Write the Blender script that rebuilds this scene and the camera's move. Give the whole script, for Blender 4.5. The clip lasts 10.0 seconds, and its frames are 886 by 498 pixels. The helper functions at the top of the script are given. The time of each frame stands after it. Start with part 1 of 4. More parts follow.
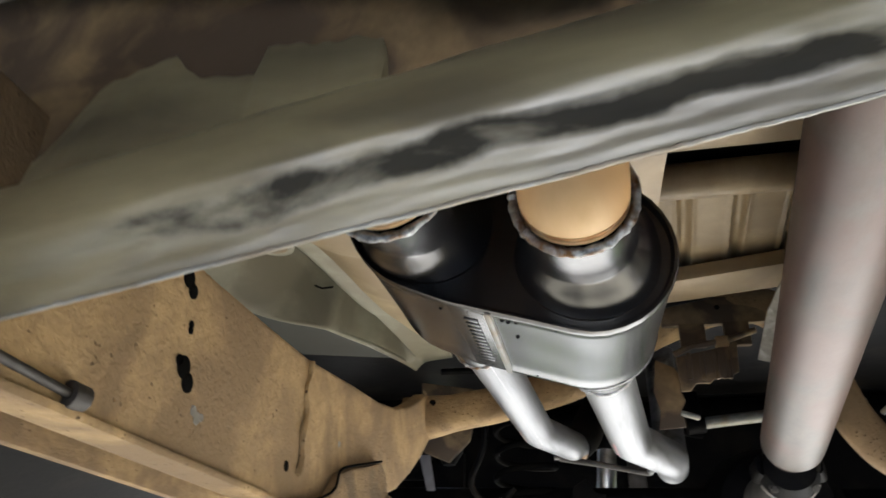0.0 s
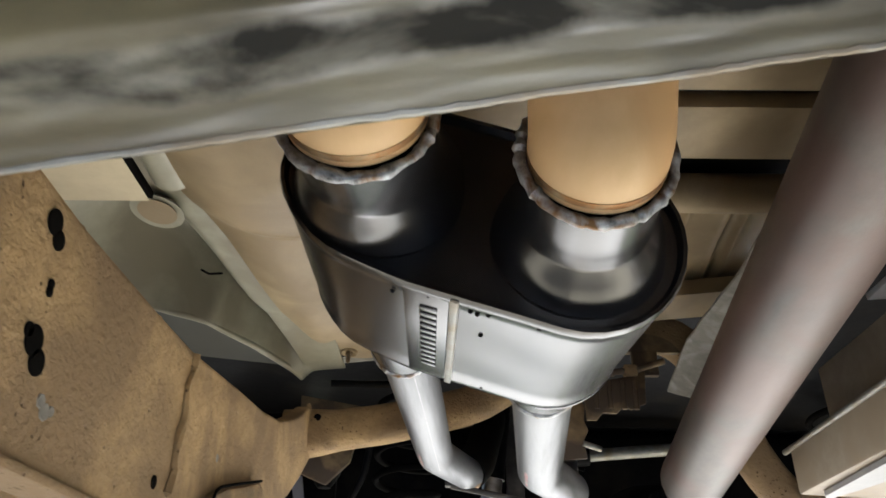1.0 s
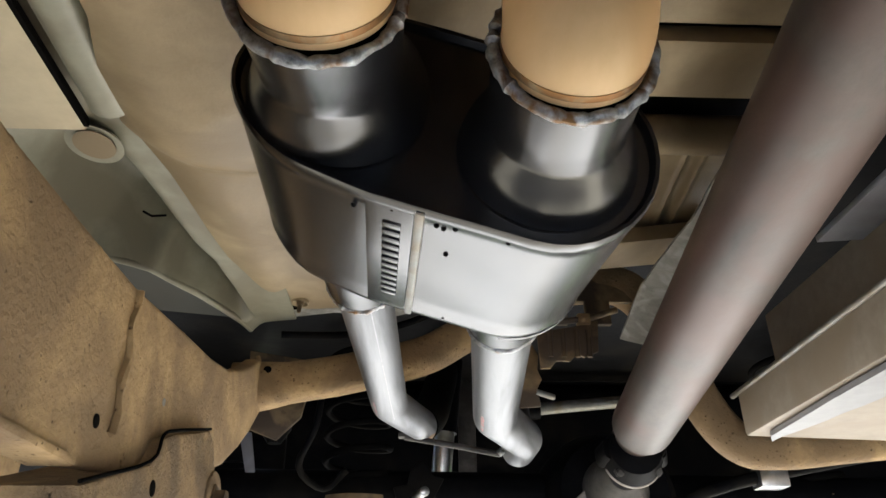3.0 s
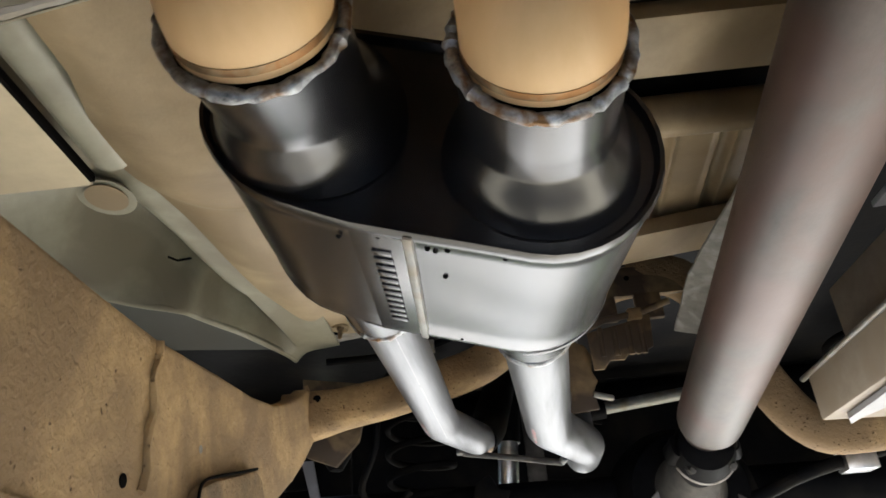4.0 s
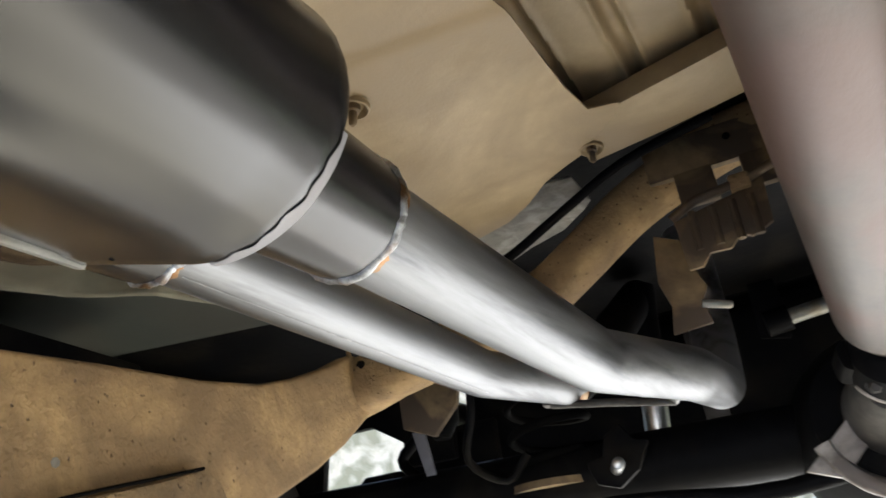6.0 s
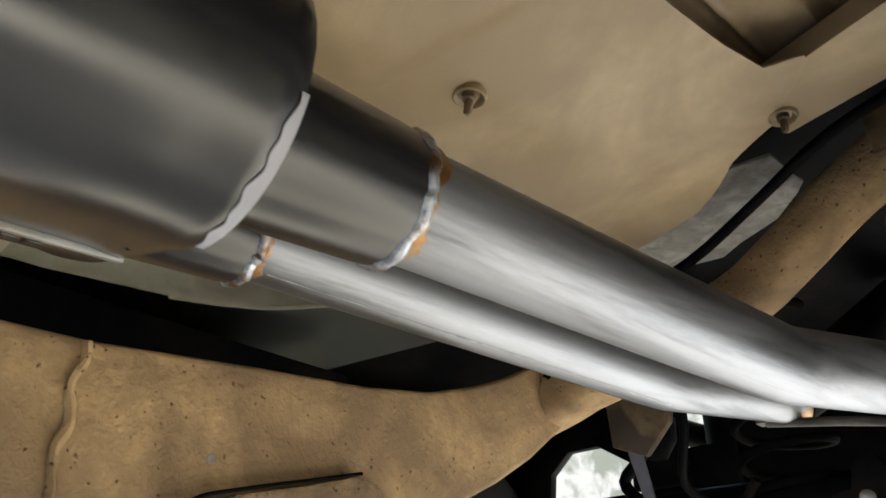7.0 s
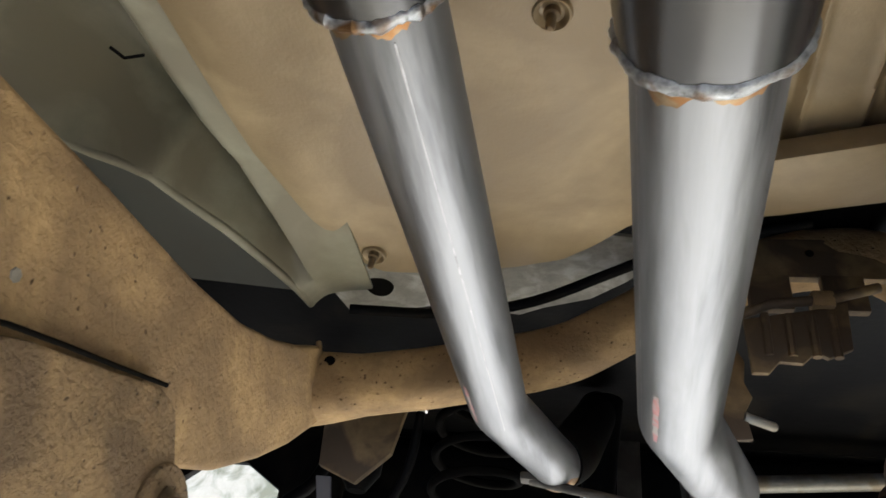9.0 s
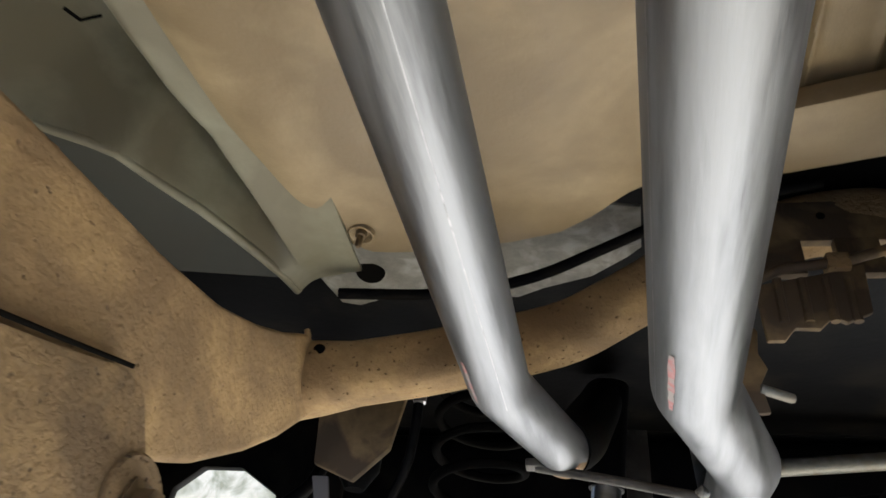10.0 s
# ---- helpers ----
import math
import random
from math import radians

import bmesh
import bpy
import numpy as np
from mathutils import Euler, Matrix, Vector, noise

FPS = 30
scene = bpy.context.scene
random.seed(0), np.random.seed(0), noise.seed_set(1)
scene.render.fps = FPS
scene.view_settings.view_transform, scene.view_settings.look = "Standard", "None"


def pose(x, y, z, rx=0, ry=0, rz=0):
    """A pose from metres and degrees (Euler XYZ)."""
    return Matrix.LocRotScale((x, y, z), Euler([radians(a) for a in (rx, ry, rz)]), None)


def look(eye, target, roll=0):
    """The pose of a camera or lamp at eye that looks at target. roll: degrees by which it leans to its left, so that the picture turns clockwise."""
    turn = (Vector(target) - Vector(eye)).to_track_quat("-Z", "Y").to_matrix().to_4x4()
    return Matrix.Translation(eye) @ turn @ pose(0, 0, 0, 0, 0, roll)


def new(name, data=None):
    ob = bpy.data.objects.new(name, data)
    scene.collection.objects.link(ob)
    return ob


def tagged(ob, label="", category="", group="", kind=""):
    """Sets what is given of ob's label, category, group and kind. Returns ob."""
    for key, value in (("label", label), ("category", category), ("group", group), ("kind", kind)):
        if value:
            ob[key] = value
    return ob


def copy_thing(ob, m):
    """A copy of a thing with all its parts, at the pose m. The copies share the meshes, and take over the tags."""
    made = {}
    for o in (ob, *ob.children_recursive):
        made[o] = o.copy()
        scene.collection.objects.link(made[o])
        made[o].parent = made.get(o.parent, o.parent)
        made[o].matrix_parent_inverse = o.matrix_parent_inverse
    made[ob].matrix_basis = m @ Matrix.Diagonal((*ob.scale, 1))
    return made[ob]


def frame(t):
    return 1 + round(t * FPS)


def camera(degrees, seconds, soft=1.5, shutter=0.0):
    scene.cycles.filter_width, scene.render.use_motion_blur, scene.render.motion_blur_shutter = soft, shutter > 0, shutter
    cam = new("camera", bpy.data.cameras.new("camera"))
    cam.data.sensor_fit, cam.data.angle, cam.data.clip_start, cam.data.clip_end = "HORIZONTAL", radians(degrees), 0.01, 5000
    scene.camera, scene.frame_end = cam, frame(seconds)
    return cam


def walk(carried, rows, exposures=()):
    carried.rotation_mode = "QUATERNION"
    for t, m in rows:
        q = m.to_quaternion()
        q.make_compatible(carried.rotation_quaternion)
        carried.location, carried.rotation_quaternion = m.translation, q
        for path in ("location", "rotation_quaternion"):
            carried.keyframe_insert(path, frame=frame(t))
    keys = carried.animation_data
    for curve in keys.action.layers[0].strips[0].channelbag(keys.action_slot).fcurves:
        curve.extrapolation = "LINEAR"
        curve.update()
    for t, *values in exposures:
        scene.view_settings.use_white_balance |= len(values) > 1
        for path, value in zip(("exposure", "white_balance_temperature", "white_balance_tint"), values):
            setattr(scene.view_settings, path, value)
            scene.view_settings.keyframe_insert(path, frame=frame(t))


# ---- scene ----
cam = camera(62.4, 10.0, shutter=0.4)
PATH = [
    (0, (0.058, 0.008, 0.399), (-0.338, 1.726, 1.343), 1.6),
    (0.2, (0.027, 0.034, 0.397), (-0.269, 1.759, 1.365), 2.2),
    (0.5, (0.003, 0.065, 0.42), (-0.181, 1.783, 1.427), 2.5),
    (1, (-0.011, 0.106, 0.421), (-0.059, 1.834, 1.427), 1.6),
    (1.5, (-0.022, 0.137, 0.416), (0.004, 1.886, 1.387), 0.9),
    (2, (-0.026, 0.157, 0.408), (0.041, 1.919, 1.351), 0.4),
    (2.5, (-0.02, 0.149, 0.405), (0.07, 1.917, 1.335), -0.0),
    (3, (-0.02, 0.138, 0.405), (0.077, 1.905, 1.337), -0.7),
    (3.2, (-0.029, 0.14, 0.411), (0.064, 1.906, 1.344), -1.1),
    (3.7, (-0.003, 0.153, 0.418), (0.0, 1.913, 1.358), -3.2),
    (4.3, (0.053, 0.181, 0.434), (-0.116, 1.93, 1.388), -6.2),
    (4.5, (0.105, 0.229, 0.441), (-0.187, 1.976, 1.369), -6.7),
    (5, (0.199, 0.306, 0.45), (-0.33, 2.03, 1.314), -7.1),
    (5.2, (0.203, 0.326, 0.453), (-0.365, 2.043, 1.307), -7.3),
    (6.3, (0.23, 0.465, 0.472), (-0.621, 1.997, 1.436), -6.9),
    (6.5, (0.263, 0.478, 0.476), (-0.796, 1.847, 1.477), -3.8),
    (7, (0.266, 0.524, 0.462), (-0.977, 1.745, 1.444), 0.5),
    (7.5, (0.234, 0.551, 0.443), (-0.918, 1.882, 1.392), 4.4),
    (7.7, (0.179, 0.575, 0.424), (-0.785, 2.046, 1.375), 5.0),
    (8, (0.091, 0.59, 0.432), (-0.532, 2.212, 1.424), 5.2),
    (8.5, (0.048, 0.54, 0.442), (-0.318, 2.161, 1.555), 8.0),
    (9, (0.015, 0.534, 0.429), (-0.328, 2.132, 1.582), 8.1),
    (9.5, (0.004, 0.532, 0.421), (-0.334, 2.135, 1.568), 7.2),
    (10, (0.012, 0.582, 0.429), (-0.32, 2.171, 1.598), 5.7),
]
EXPOSURE = [(0, 3.66), (1, 3.56), (3, 3.54), (5, 3.60), (7, 3.50), (8.5, 3.42), (10, 3.40)]
walk(cam, [(t, look(eye, target, roll)) for t, eye, target, roll in PATH], EXPOSURE)

# ---- world, sun, exposure ----
world = bpy.data.worlds.new("world")
scene.world = world
world.use_nodes = True
wn = world.node_tree.nodes
sky = wn.new("ShaderNodeTexSky")
sky.sky_type, sky.sun_disc = "NISHITA", False
sky.sun_elevation, sky.sun_rotation = radians(48), radians(40)
sky.dust_density = 3.0
world.node_tree.links.new(sky.outputs[0], wn["Background"].inputs[0])
wn["Background"].inputs[1].default_value = 0.10
sun = new("sun", bpy.data.lights.new("sun", "SUN"))
sun.data.energy, sun.data.angle, sun.data.color = 5.0, radians(0.53), (1.0, 0.957, 0.868)
sun.matrix_basis = look((4.3, 5.1, 7.4), (0, 0, 0))


# ---- materials ----
def material(name, c1, c2, rough=0.6, metal=0.0, scale=30.0, bump=0.15, c3=None, spots=8.0, amount=0.5, stretch=(1, 1, 1), coat=0.0, rough2=None, ior=1.5, relief=0.002, grit=0, pits=0.0, band=None):
    """Two-scale surface: fine grain between c1 and c2, larger stains of c3."""
    m = bpy.data.materials.new(name)
    m.use_nodes = True
    n, l = m.node_tree.nodes, m.node_tree.links
    b = n["Principled BSDF"]
    co = n.new("ShaderNodeTexCoord")
    mp = n.new("ShaderNodeMapping")
    mp.inputs["Scale"].default_value = stretch
    l.new(co.outputs["Object"], mp.inputs[0])
    fine = n.new("ShaderNodeTexNoise")
    fine.inputs["Scale"].default_value, fine.inputs["Detail"].default_value, fine.inputs["Roughness"].default_value = scale, 8, 0.65
    big = n.new("ShaderNodeTexNoise")
    big.inputs["Scale"].default_value, big.inputs["Detail"].default_value, big.inputs["Distortion"].default_value = spots, 6, 0.6
    l.new(mp.outputs[0], fine.inputs[0])
    l.new(mp.outputs[0], big.inputs[0])
    ramp = n.new("ShaderNodeValToRGB")
    ramp.color_ramp.elements[0].position, ramp.color_ramp.elements[1].position = 0.32, 0.68
    ramp.color_ramp.elements[0].color, ramp.color_ramp.elements[1].color = (*c1, 1), (*c2, 1)
    l.new(fine.outputs[0], ramp.inputs[0])
    mask = n.new("ShaderNodeValToRGB")
    mask.color_ramp.elements[0].position, mask.color_ramp.elements[1].position = 0.90 - amount - 0.06, 0.90 - amount + 0.10
    l.new(big.outputs[0], mask.inputs[0])
    mix = n.new("ShaderNodeMix")
    mix.data_type = "RGBA"
    l.new(mask.outputs[0], mix.inputs["Factor"])
    l.new(ramp.outputs[0], mix.inputs["A"])
    mix.inputs["B"].default_value = (*(c3 or c2), 1)
    col = mix.outputs["Result"]
    pit = None
    if pits:
        vo = n.new("ShaderNodeTexVoronoi")
        vo.inputs["Scale"].default_value = pits
        warp = n.new("ShaderNodeMix")
        warp.data_type = "VECTOR"
        warp.inputs["Factor"].default_value = 0.012
        l.new(co.outputs["Object"], warp.inputs["A"])
        l.new(fine.outputs["Color"], warp.inputs["B"])
        l.new(warp.outputs["Result"], vo.inputs[0])
        pr = n.new("ShaderNodeValToRGB")
        pr.color_ramp.elements[0].position, pr.color_ramp.elements[1].position = 0.10, 0.34
        l.new(vo.outputs["Distance"], pr.inputs[0])
        few = n.new("ShaderNodeMath")
        few.operation = "MAXIMUM"
        sel = n.new("ShaderNodeSeparateColor")
        l.new(vo.outputs["Color"], sel.inputs[0])
        gt = n.new("ShaderNodeMath")
        gt.operation, gt.inputs[1].default_value = "GREATER_THAN", 0.17
        l.new(sel.outputs[0], gt.inputs[0])
        l.new(pr.outputs[0], few.inputs[0])
        l.new(gt.outputs[0], few.inputs[1])
        dk = n.new("ShaderNodeMix")
        dk.data_type = "RGBA"
        l.new(few.outputs[0], dk.inputs["Factor"])
        dk.inputs["A"].default_value = (c1[0] * 0.4, c1[1] * 0.38, c1[2] * 0.35, 1)
        l.new(col, dk.inputs["B"])
        col, pit = dk.outputs["Result"], few.outputs[0]
    if band:
        # a soft-edged grease smear along a sloping line: height, slope, half width
        xyz = n.new("ShaderNodeSeparateXYZ")
        l.new(co.outputs["Object"], xyz.inputs[0])
        sl = n.new("ShaderNodeMath")
        sl.operation, sl.inputs[1].default_value = "MULTIPLY_ADD", -band[1]
        l.new(xyz.outputs[0], sl.inputs[0])
        l.new(xyz.outputs[2], sl.inputs[2])
        nz = n.new("ShaderNodeTexNoise")
        nz.inputs["Scale"].default_value, nz.inputs["Detail"].default_value = 26, 5
        l.new(co.outputs["Object"], nz.inputs[0])
        wv = n.new("ShaderNodeMath")
        wv.operation, wv.inputs[1].default_value = "MULTIPLY_ADD", band[2] * 3.2
        l.new(nz.outputs[0], wv.inputs[0])
        l.new(sl.outputs[0], wv.inputs[2])
        ds = n.new("ShaderNodeMath")
        ds.operation, ds.inputs[1].default_value = "SUBTRACT", band[0] + band[2] * 1.6
        l.new(wv.outputs[0], ds.inputs[0])
        ab = n.new("ShaderNodeMath")
        ab.operation = "ABSOLUTE"
        l.new(ds.outputs[0], ab.inputs[0])
        mr = n.new("ShaderNodeMapRange")
        mr.inputs["From Min"].default_value, mr.inputs["From Max"].default_value = band[2] * 0.6, band[2] * 1.25
        mr.inputs["To Min"].default_value, mr.inputs["To Max"].default_value = 0.92, 0.0
        l.new(ab.outputs[0], mr.inputs["Value"])
        gr = n.new("ShaderNodeMix")
        gr.data_type = "RGBA"
        blot = n.new("ShaderNodeMapRange")
        blot.inputs["From Min"].default_value, blot.inputs["From Max"].default_value = 0.40, 0.52
        l.new(big.outputs[0], blot.inputs["Value"])
        both = n.new("ShaderNodeMath")
        both.operation = "MULTIPLY"
        l.new(mr.outputs[0], both.inputs[0])
        l.new(blot.outputs[0], both.inputs[1])
        l.new(both.outputs[0], gr.inputs["Factor"])
        l.new(col, gr.inputs["A"])
        gr.inputs["B"].default_value = (0.016, 0.015, 0.013, 1)
        col = gr.outputs["Result"]
    l.new(col, b.inputs["Base Color"])
    rr = n.new("ShaderNodeMapRange")
    rr.inputs["To Min"].default_value, rr.inputs["To Max"].default_value = rough - 0.06, rough + 0.08
    l.new(fine.outputs[0], rr.inputs["Value"])
    if rough2 is not None:
        rm = n.new("ShaderNodeMix")
        l.new(mask.outputs[0], rm.inputs[0])
        l.new(rr.outputs[0], rm.inputs[2])
        rm.inputs[3].default_value = rough2
        l.new(rm.outputs[0], b.inputs["Roughness"])
    else:
        l.new(rr.outputs[0], b.inputs["Roughness"])
    if band:
        # the smear is dull
        dull = n.new("ShaderNodeMix")
        l.new(both.outputs[0], dull.inputs[0])
        l.new(b.inputs["Roughness"].links[0].from_socket, dull.inputs[2])
        dull.inputs[3].default_value = 0.75
        l.new(dull.outputs[0], b.inputs["Roughness"])
        spec = n.new("ShaderNodeMapRange")
        spec.inputs["To Min"].default_value, spec.inputs["To Max"].default_value = 0.5, 0.06
        l.new(both.outputs[0], spec.inputs["Value"])
        l.new(spec.outputs[0], b.inputs["Specular IOR Level"])
    b.inputs["Metallic"].default_value = metal
    b.inputs["Coat Weight"].default_value = coat
    b.inputs["IOR"].default_value = ior
    bp = n.new("ShaderNodeBump")
    bp.inputs["Strength"].default_value, bp.inputs["Distance"].default_value = bump, relief
    if grit:
        gn = n.new("ShaderNodeTexNoise")
        gn.inputs["Scale"].default_value, gn.inputs["Detail"].default_value, gn.inputs["Roughness"].default_value = grit, 5, 0.6
        l.new(co.outputs["Object"], gn.inputs[0])
        ad = n.new("ShaderNodeMath")
        l.new(gn.outputs[0], ad.inputs[0])
        l.new(fine.outputs[0], ad.inputs[1])
        l.new(ad.outputs[0], bp.inputs["Height"])
    else:
        l.new(fine.outputs[0], bp.inputs["Height"])
    if pit is not None:
        b2 = n.new("ShaderNodeBump")
        b2.inputs["Strength"].default_value, b2.inputs["Distance"].default_value = 1.0, 0.004
        l.new(pit, b2.inputs["Height"])
        l.new(bp.outputs[0], b2.inputs["Normal"])
        bp = b2
    l.new(bp.outputs[0], b.inputs["Normal"])
    return m


DUST = material("dusty_undercoat", (0.305, 0.197, 0.091), (0.465, 0.312, 0.150), 0.85, 0, 60, 0.6, (0.22, 0.142, 0.070), 9, 0.44, relief=0.004, grit=200, pits=230)
PLATE = material("dusty_dark_plate", (0.23, 0.15, 0.074), (0.36, 0.24, 0.118), 0.85, 0, 70, 0.85, (0.17, 0.112, 0.06), 14, 0.40, relief=0.004, grit=240, pits=250)
BEIGE = material("beige_floor_paint", (0.305, 0.225, 0.125), (0.385, 0.288, 0.165), 0.5, 0, 38, 0.16, (0.235, 0.168, 0.090), 6, 0.42, grit=300)
GREEN = material("grey_green_floor_paint", (0.225, 0.213, 0.150), (0.29, 0.272, 0.197), 0.45, 0, 40, 0.10, (0.19, 0.168, 0.115), 9, 0.38)
BLACK = material("black_muffler_enamel", (0.004, 0.004, 0.0045), (0.008, 0.008, 0.009), 0.25, 0, 90, 0.010, (0.008, 0.008, 0.009), 20, 0.75, ior=1.59, rough2=0.25)
STEEL = material("aluminised_pipe", (0.060, 0.062, 0.067), (0.185, 0.190, 0.200), 0.38, 0.90, 60, 0.5, (0.245, 0.252, 0.266), 38, 0.42, (1, 0.09, 1), rough2=0.52, relief=0.0012)
WELD = material("weld_bead", (0.10, 0.10, 0.10), (0.58, 0.61, 0.64), 0.33, 0.8, 140, 0.8, (0.14, 0.075, 0.03), 70, 0.36)
RUST = material("heat_tint_rust", (0.20, 0.125, 0.06), (0.32, 0.24, 0.15), 0.4, 0.75, 110, 0.3, (0.26, 0.13, 0.05), 90, 0.44)
SEAM = material("drawn_seam", (0.16, 0.16, 0.17), (0.36, 0.36, 0.37), 0.42, 0.9, 130, 0.4, (0.27, 0.27, 0.28), 40, 0.4)
ORANGE = material("tan_coated_pipe", (0.66, 0.43, 0.205), (0.74, 0.50, 0.26), 0.50, 0.0, 40, 0.06, (0.60, 0.37, 0.17), 12, 0.38, (1, 0.4, 1))
SHAFT = material("brown_steel_tube", (0.041, 0.033, 0.028), (0.104, 0.086, 0.074), 0.47, 0.2, 30, 0.35, (0.094, 0.056, 0.046), 12, 0.43, (1, 0.5, 1))
BEAM = material("olive_grimy_steel", (0.178, 0.153, 0.088), (0.258, 0.223, 0.130), 0.36, 0.0, 35, 0.18, (0.12, 0.102, 0.064), 15, 0.40, (0.45, 1.5, 1.5), rough2=0.30, ior=2.0, band=(0.5755, 0.150, 0.0062))
# Near-black for greasy parts; on the deep panels it stands in for shade.
DARK = material("grease_and_shade_black", (0.0022, 0.0022, 0.0026), (0.0050, 0.0050, 0.0057), 0.55, 0.0, 50, 0.3, (0.010, 0.0088, 0.0075), 10, 0.34, ior=1.13)
IRON = material("dirty_cast_iron", (0.055, 0.052, 0.049), (0.105, 0.096, 0.088), 0.6, 0.3, 70, 0.4, (0.035, 0.031, 0.028), 14, 0.42)
BRONZE = material("brown_grime", (0.165, 0.113, 0.056), (0.26, 0.178, 0.092), 0.65, 0.2, 60, 0.3, (0.08, 0.055, 0.035), 16, 0.42)
GREYTAN = material("grey_tan_box", (0.26, 0.215, 0.165), (0.34, 0.285, 0.22), 0.6, 0, 50, 0.15, (0.27, 0.215, 0.155), 8, 0.4)
PALE = material("pale_lilac_paint", (0.25, 0.25, 0.265), (0.31, 0.31, 0.325), 0.45, 0, 60, 0.1, (0.22, 0.21, 0.22), 12, 0.35)
TIN = material("galvanised_sheet", (0.20, 0.20, 0.185), (0.30, 0.295, 0.27), 0.45, 0.4, 60, 0.2, (0.20, 0.165, 0.12), 20, 0.4)
SILVER = material("bright_steel_rod", (0.45, 0.45, 0.45), (0.6, 0.6, 0.6), 0.3, 0.9, 60, 0.15, (0.35, 0.33, 0.3), 20, 0.3)
RUBBER = material("tyre_rubber", (0.012, 0.012, 0.012), (0.02, 0.02, 0.02), 0.75, 0, 80, 0.3)
HOLE = material("black_void", (0.004, 0.0036, 0.003), (0.006, 0.0055, 0.005), 0.9, 0, 40, 0.1, ior=1.06)
CONCRETE = material("concrete", (0.37, 0.388, 0.412), (0.46, 0.478, 0.50), 0.85, 0, 25, 0.3, (0.33, 0.33, 0.33), 1.2, 0.4)
LEAF = material("hedge_leaf", (0.08, 0.15, 0.04), (0.16, 0.24, 0.08), 0.6, 0, 4, 0.2)
CHALK = material("red_chalk", (0.50, 0.15, 0.16), (0.50, 0.30, 0.30), 0.55, 0.2, 200, 0.2, (0.38, 0.34, 0.34), 90, 0.45)
# The pan's green paint darkened: the recess's shade is put into the colour.
RECESS_SHADE = material("shaded_grey_green", (0.033, 0.037, 0.031), (0.050, 0.054, 0.045), 0.5, 0, 30, 0.1, (0.045, 0.044, 0.034), 6, 0.4)
FLOOR_FILL = material("pale_fill_concrete", (0.41, 0.405, 0.37), (0.50, 0.495, 0.455), 0.8, 0, 25, 0.3, (0.31, 0.30, 0.27), 1.8, 0.42)
ASPHALT = material("asphalt", (0.045, 0.045, 0.045), (0.075, 0.073, 0.07), 0.9, 0, 60, 0.4, (0.05, 0.05, 0.048), 1.5, 0.4)
DARK_STRIP = material("dark_strip_concrete", (0.20, 0.195, 0.165), (0.27, 0.26, 0.225), 0.8, 0, 25, 0.3, (0.14, 0.135, 0.115), 2.5, 0.42)
CAST = material("pale_cast_housing", (0.28, 0.255, 0.235), (0.40, 0.37, 0.34), 0.5, 0.3, 60, 0.4, (0.12, 0.10, 0.09), 14, 0.40)
FAR_GROUND = material("pale_far_ground", (0.34, 0.32, 0.25), (0.46, 0.43, 0.35), 0.9, 0, 30, 0.4, (0.28, 0.27, 0.2), 1.0, 0.4)
CREAM = material("cream_floor_paint", (0.46, 0.385, 0.25), (0.53, 0.445, 0.295), 0.6, 0, 45, 0.1, (0.40, 0.32, 0.20), 7, 0.38)
CRUST = material("crusty_grey_steel", (0.15, 0.14, 0.12), (0.24, 0.225, 0.195), 0.65, 0.1, 60, 0.6, (0.30, 0.29, 0.26), 40, 0.36)
OUTSIDE = material("pale_outside", (0.50, 0.41, 0.31), (0.60, 0.50, 0.39), 0.7, 0, 6, 0.1, (0.25, 0.22, 0.14), 2.6, 0.40)
# Buff of the added walls and roof, light enough to bounce fill.
WALLPAINT = material("buff_wall_paint", (0.42, 0.37, 0.28), (0.50, 0.44, 0.34), 0.8, 0, 20, 0.2, (0.36, 0.31, 0.23), 1.0, 0.4)


# ---- mesh helpers ----
def part(name, bm, mat, parent=None, label="", smooth=True):
    bmesh.ops.recalc_face_normals(bm, faces=bm.faces[:])
    me = bpy.data.meshes.new(name)
    bm.to_mesh(me)
    bm.free()
    me.materials.append(mat)
    if smooth:
        me.polygons.foreach_set("use_smooth", [True] * len(me.polygons))
        me.set_sharp_from_angle(angle=radians(38))
    ob = new(name, me)
    if parent is not None:
        ob.parent = parent
    if label:
        ob["label"] = label
    return ob


def thing(name, label, category, group="", kind=""):
    return tagged(new(name), label, category, group, kind)


def smooth_path(pts, step=4):
    """Catmull-Rom through the points."""
    p = [Vector(q) for q in pts]
    p = [2 * p[0] - p[1]] + p + [2 * p[-1] - p[-2]]
    out = []
    for i in range(1, len(p) - 2):
        for k in range(step):
            t = k / step
            a, b, c, d = p[i - 1], p[i], p[i + 1], p[i + 2]
            out.append(0.5 * (2 * b + (c - a) * t + (2 * a - 5 * b + 4 * c - d) * t * t + (3 * b - a - 3 * c + d) * t ** 3))
    return out + [p[-2]]


def bent_path(pts, radius, arc=8):
    """Straight runs with round bends at the inner points."""
    p = [Vector(q) for q in pts]
    out = [p[0]]
    for a, b, c in zip(p, p[1:], p[2:]):
        u, v = (a - b).normalized(), (c - b).normalized()
        r = min(radius, 0.45 * (a - b).length, 0.45 * (c - b).length)
        for k in range(arc + 1):
            t = k / arc
            out.append((1 - t) ** 2 * (b + u * r) + 2 * t * (1 - t) * b + t * t * (b + v * r))
    return out + [p[-1]]


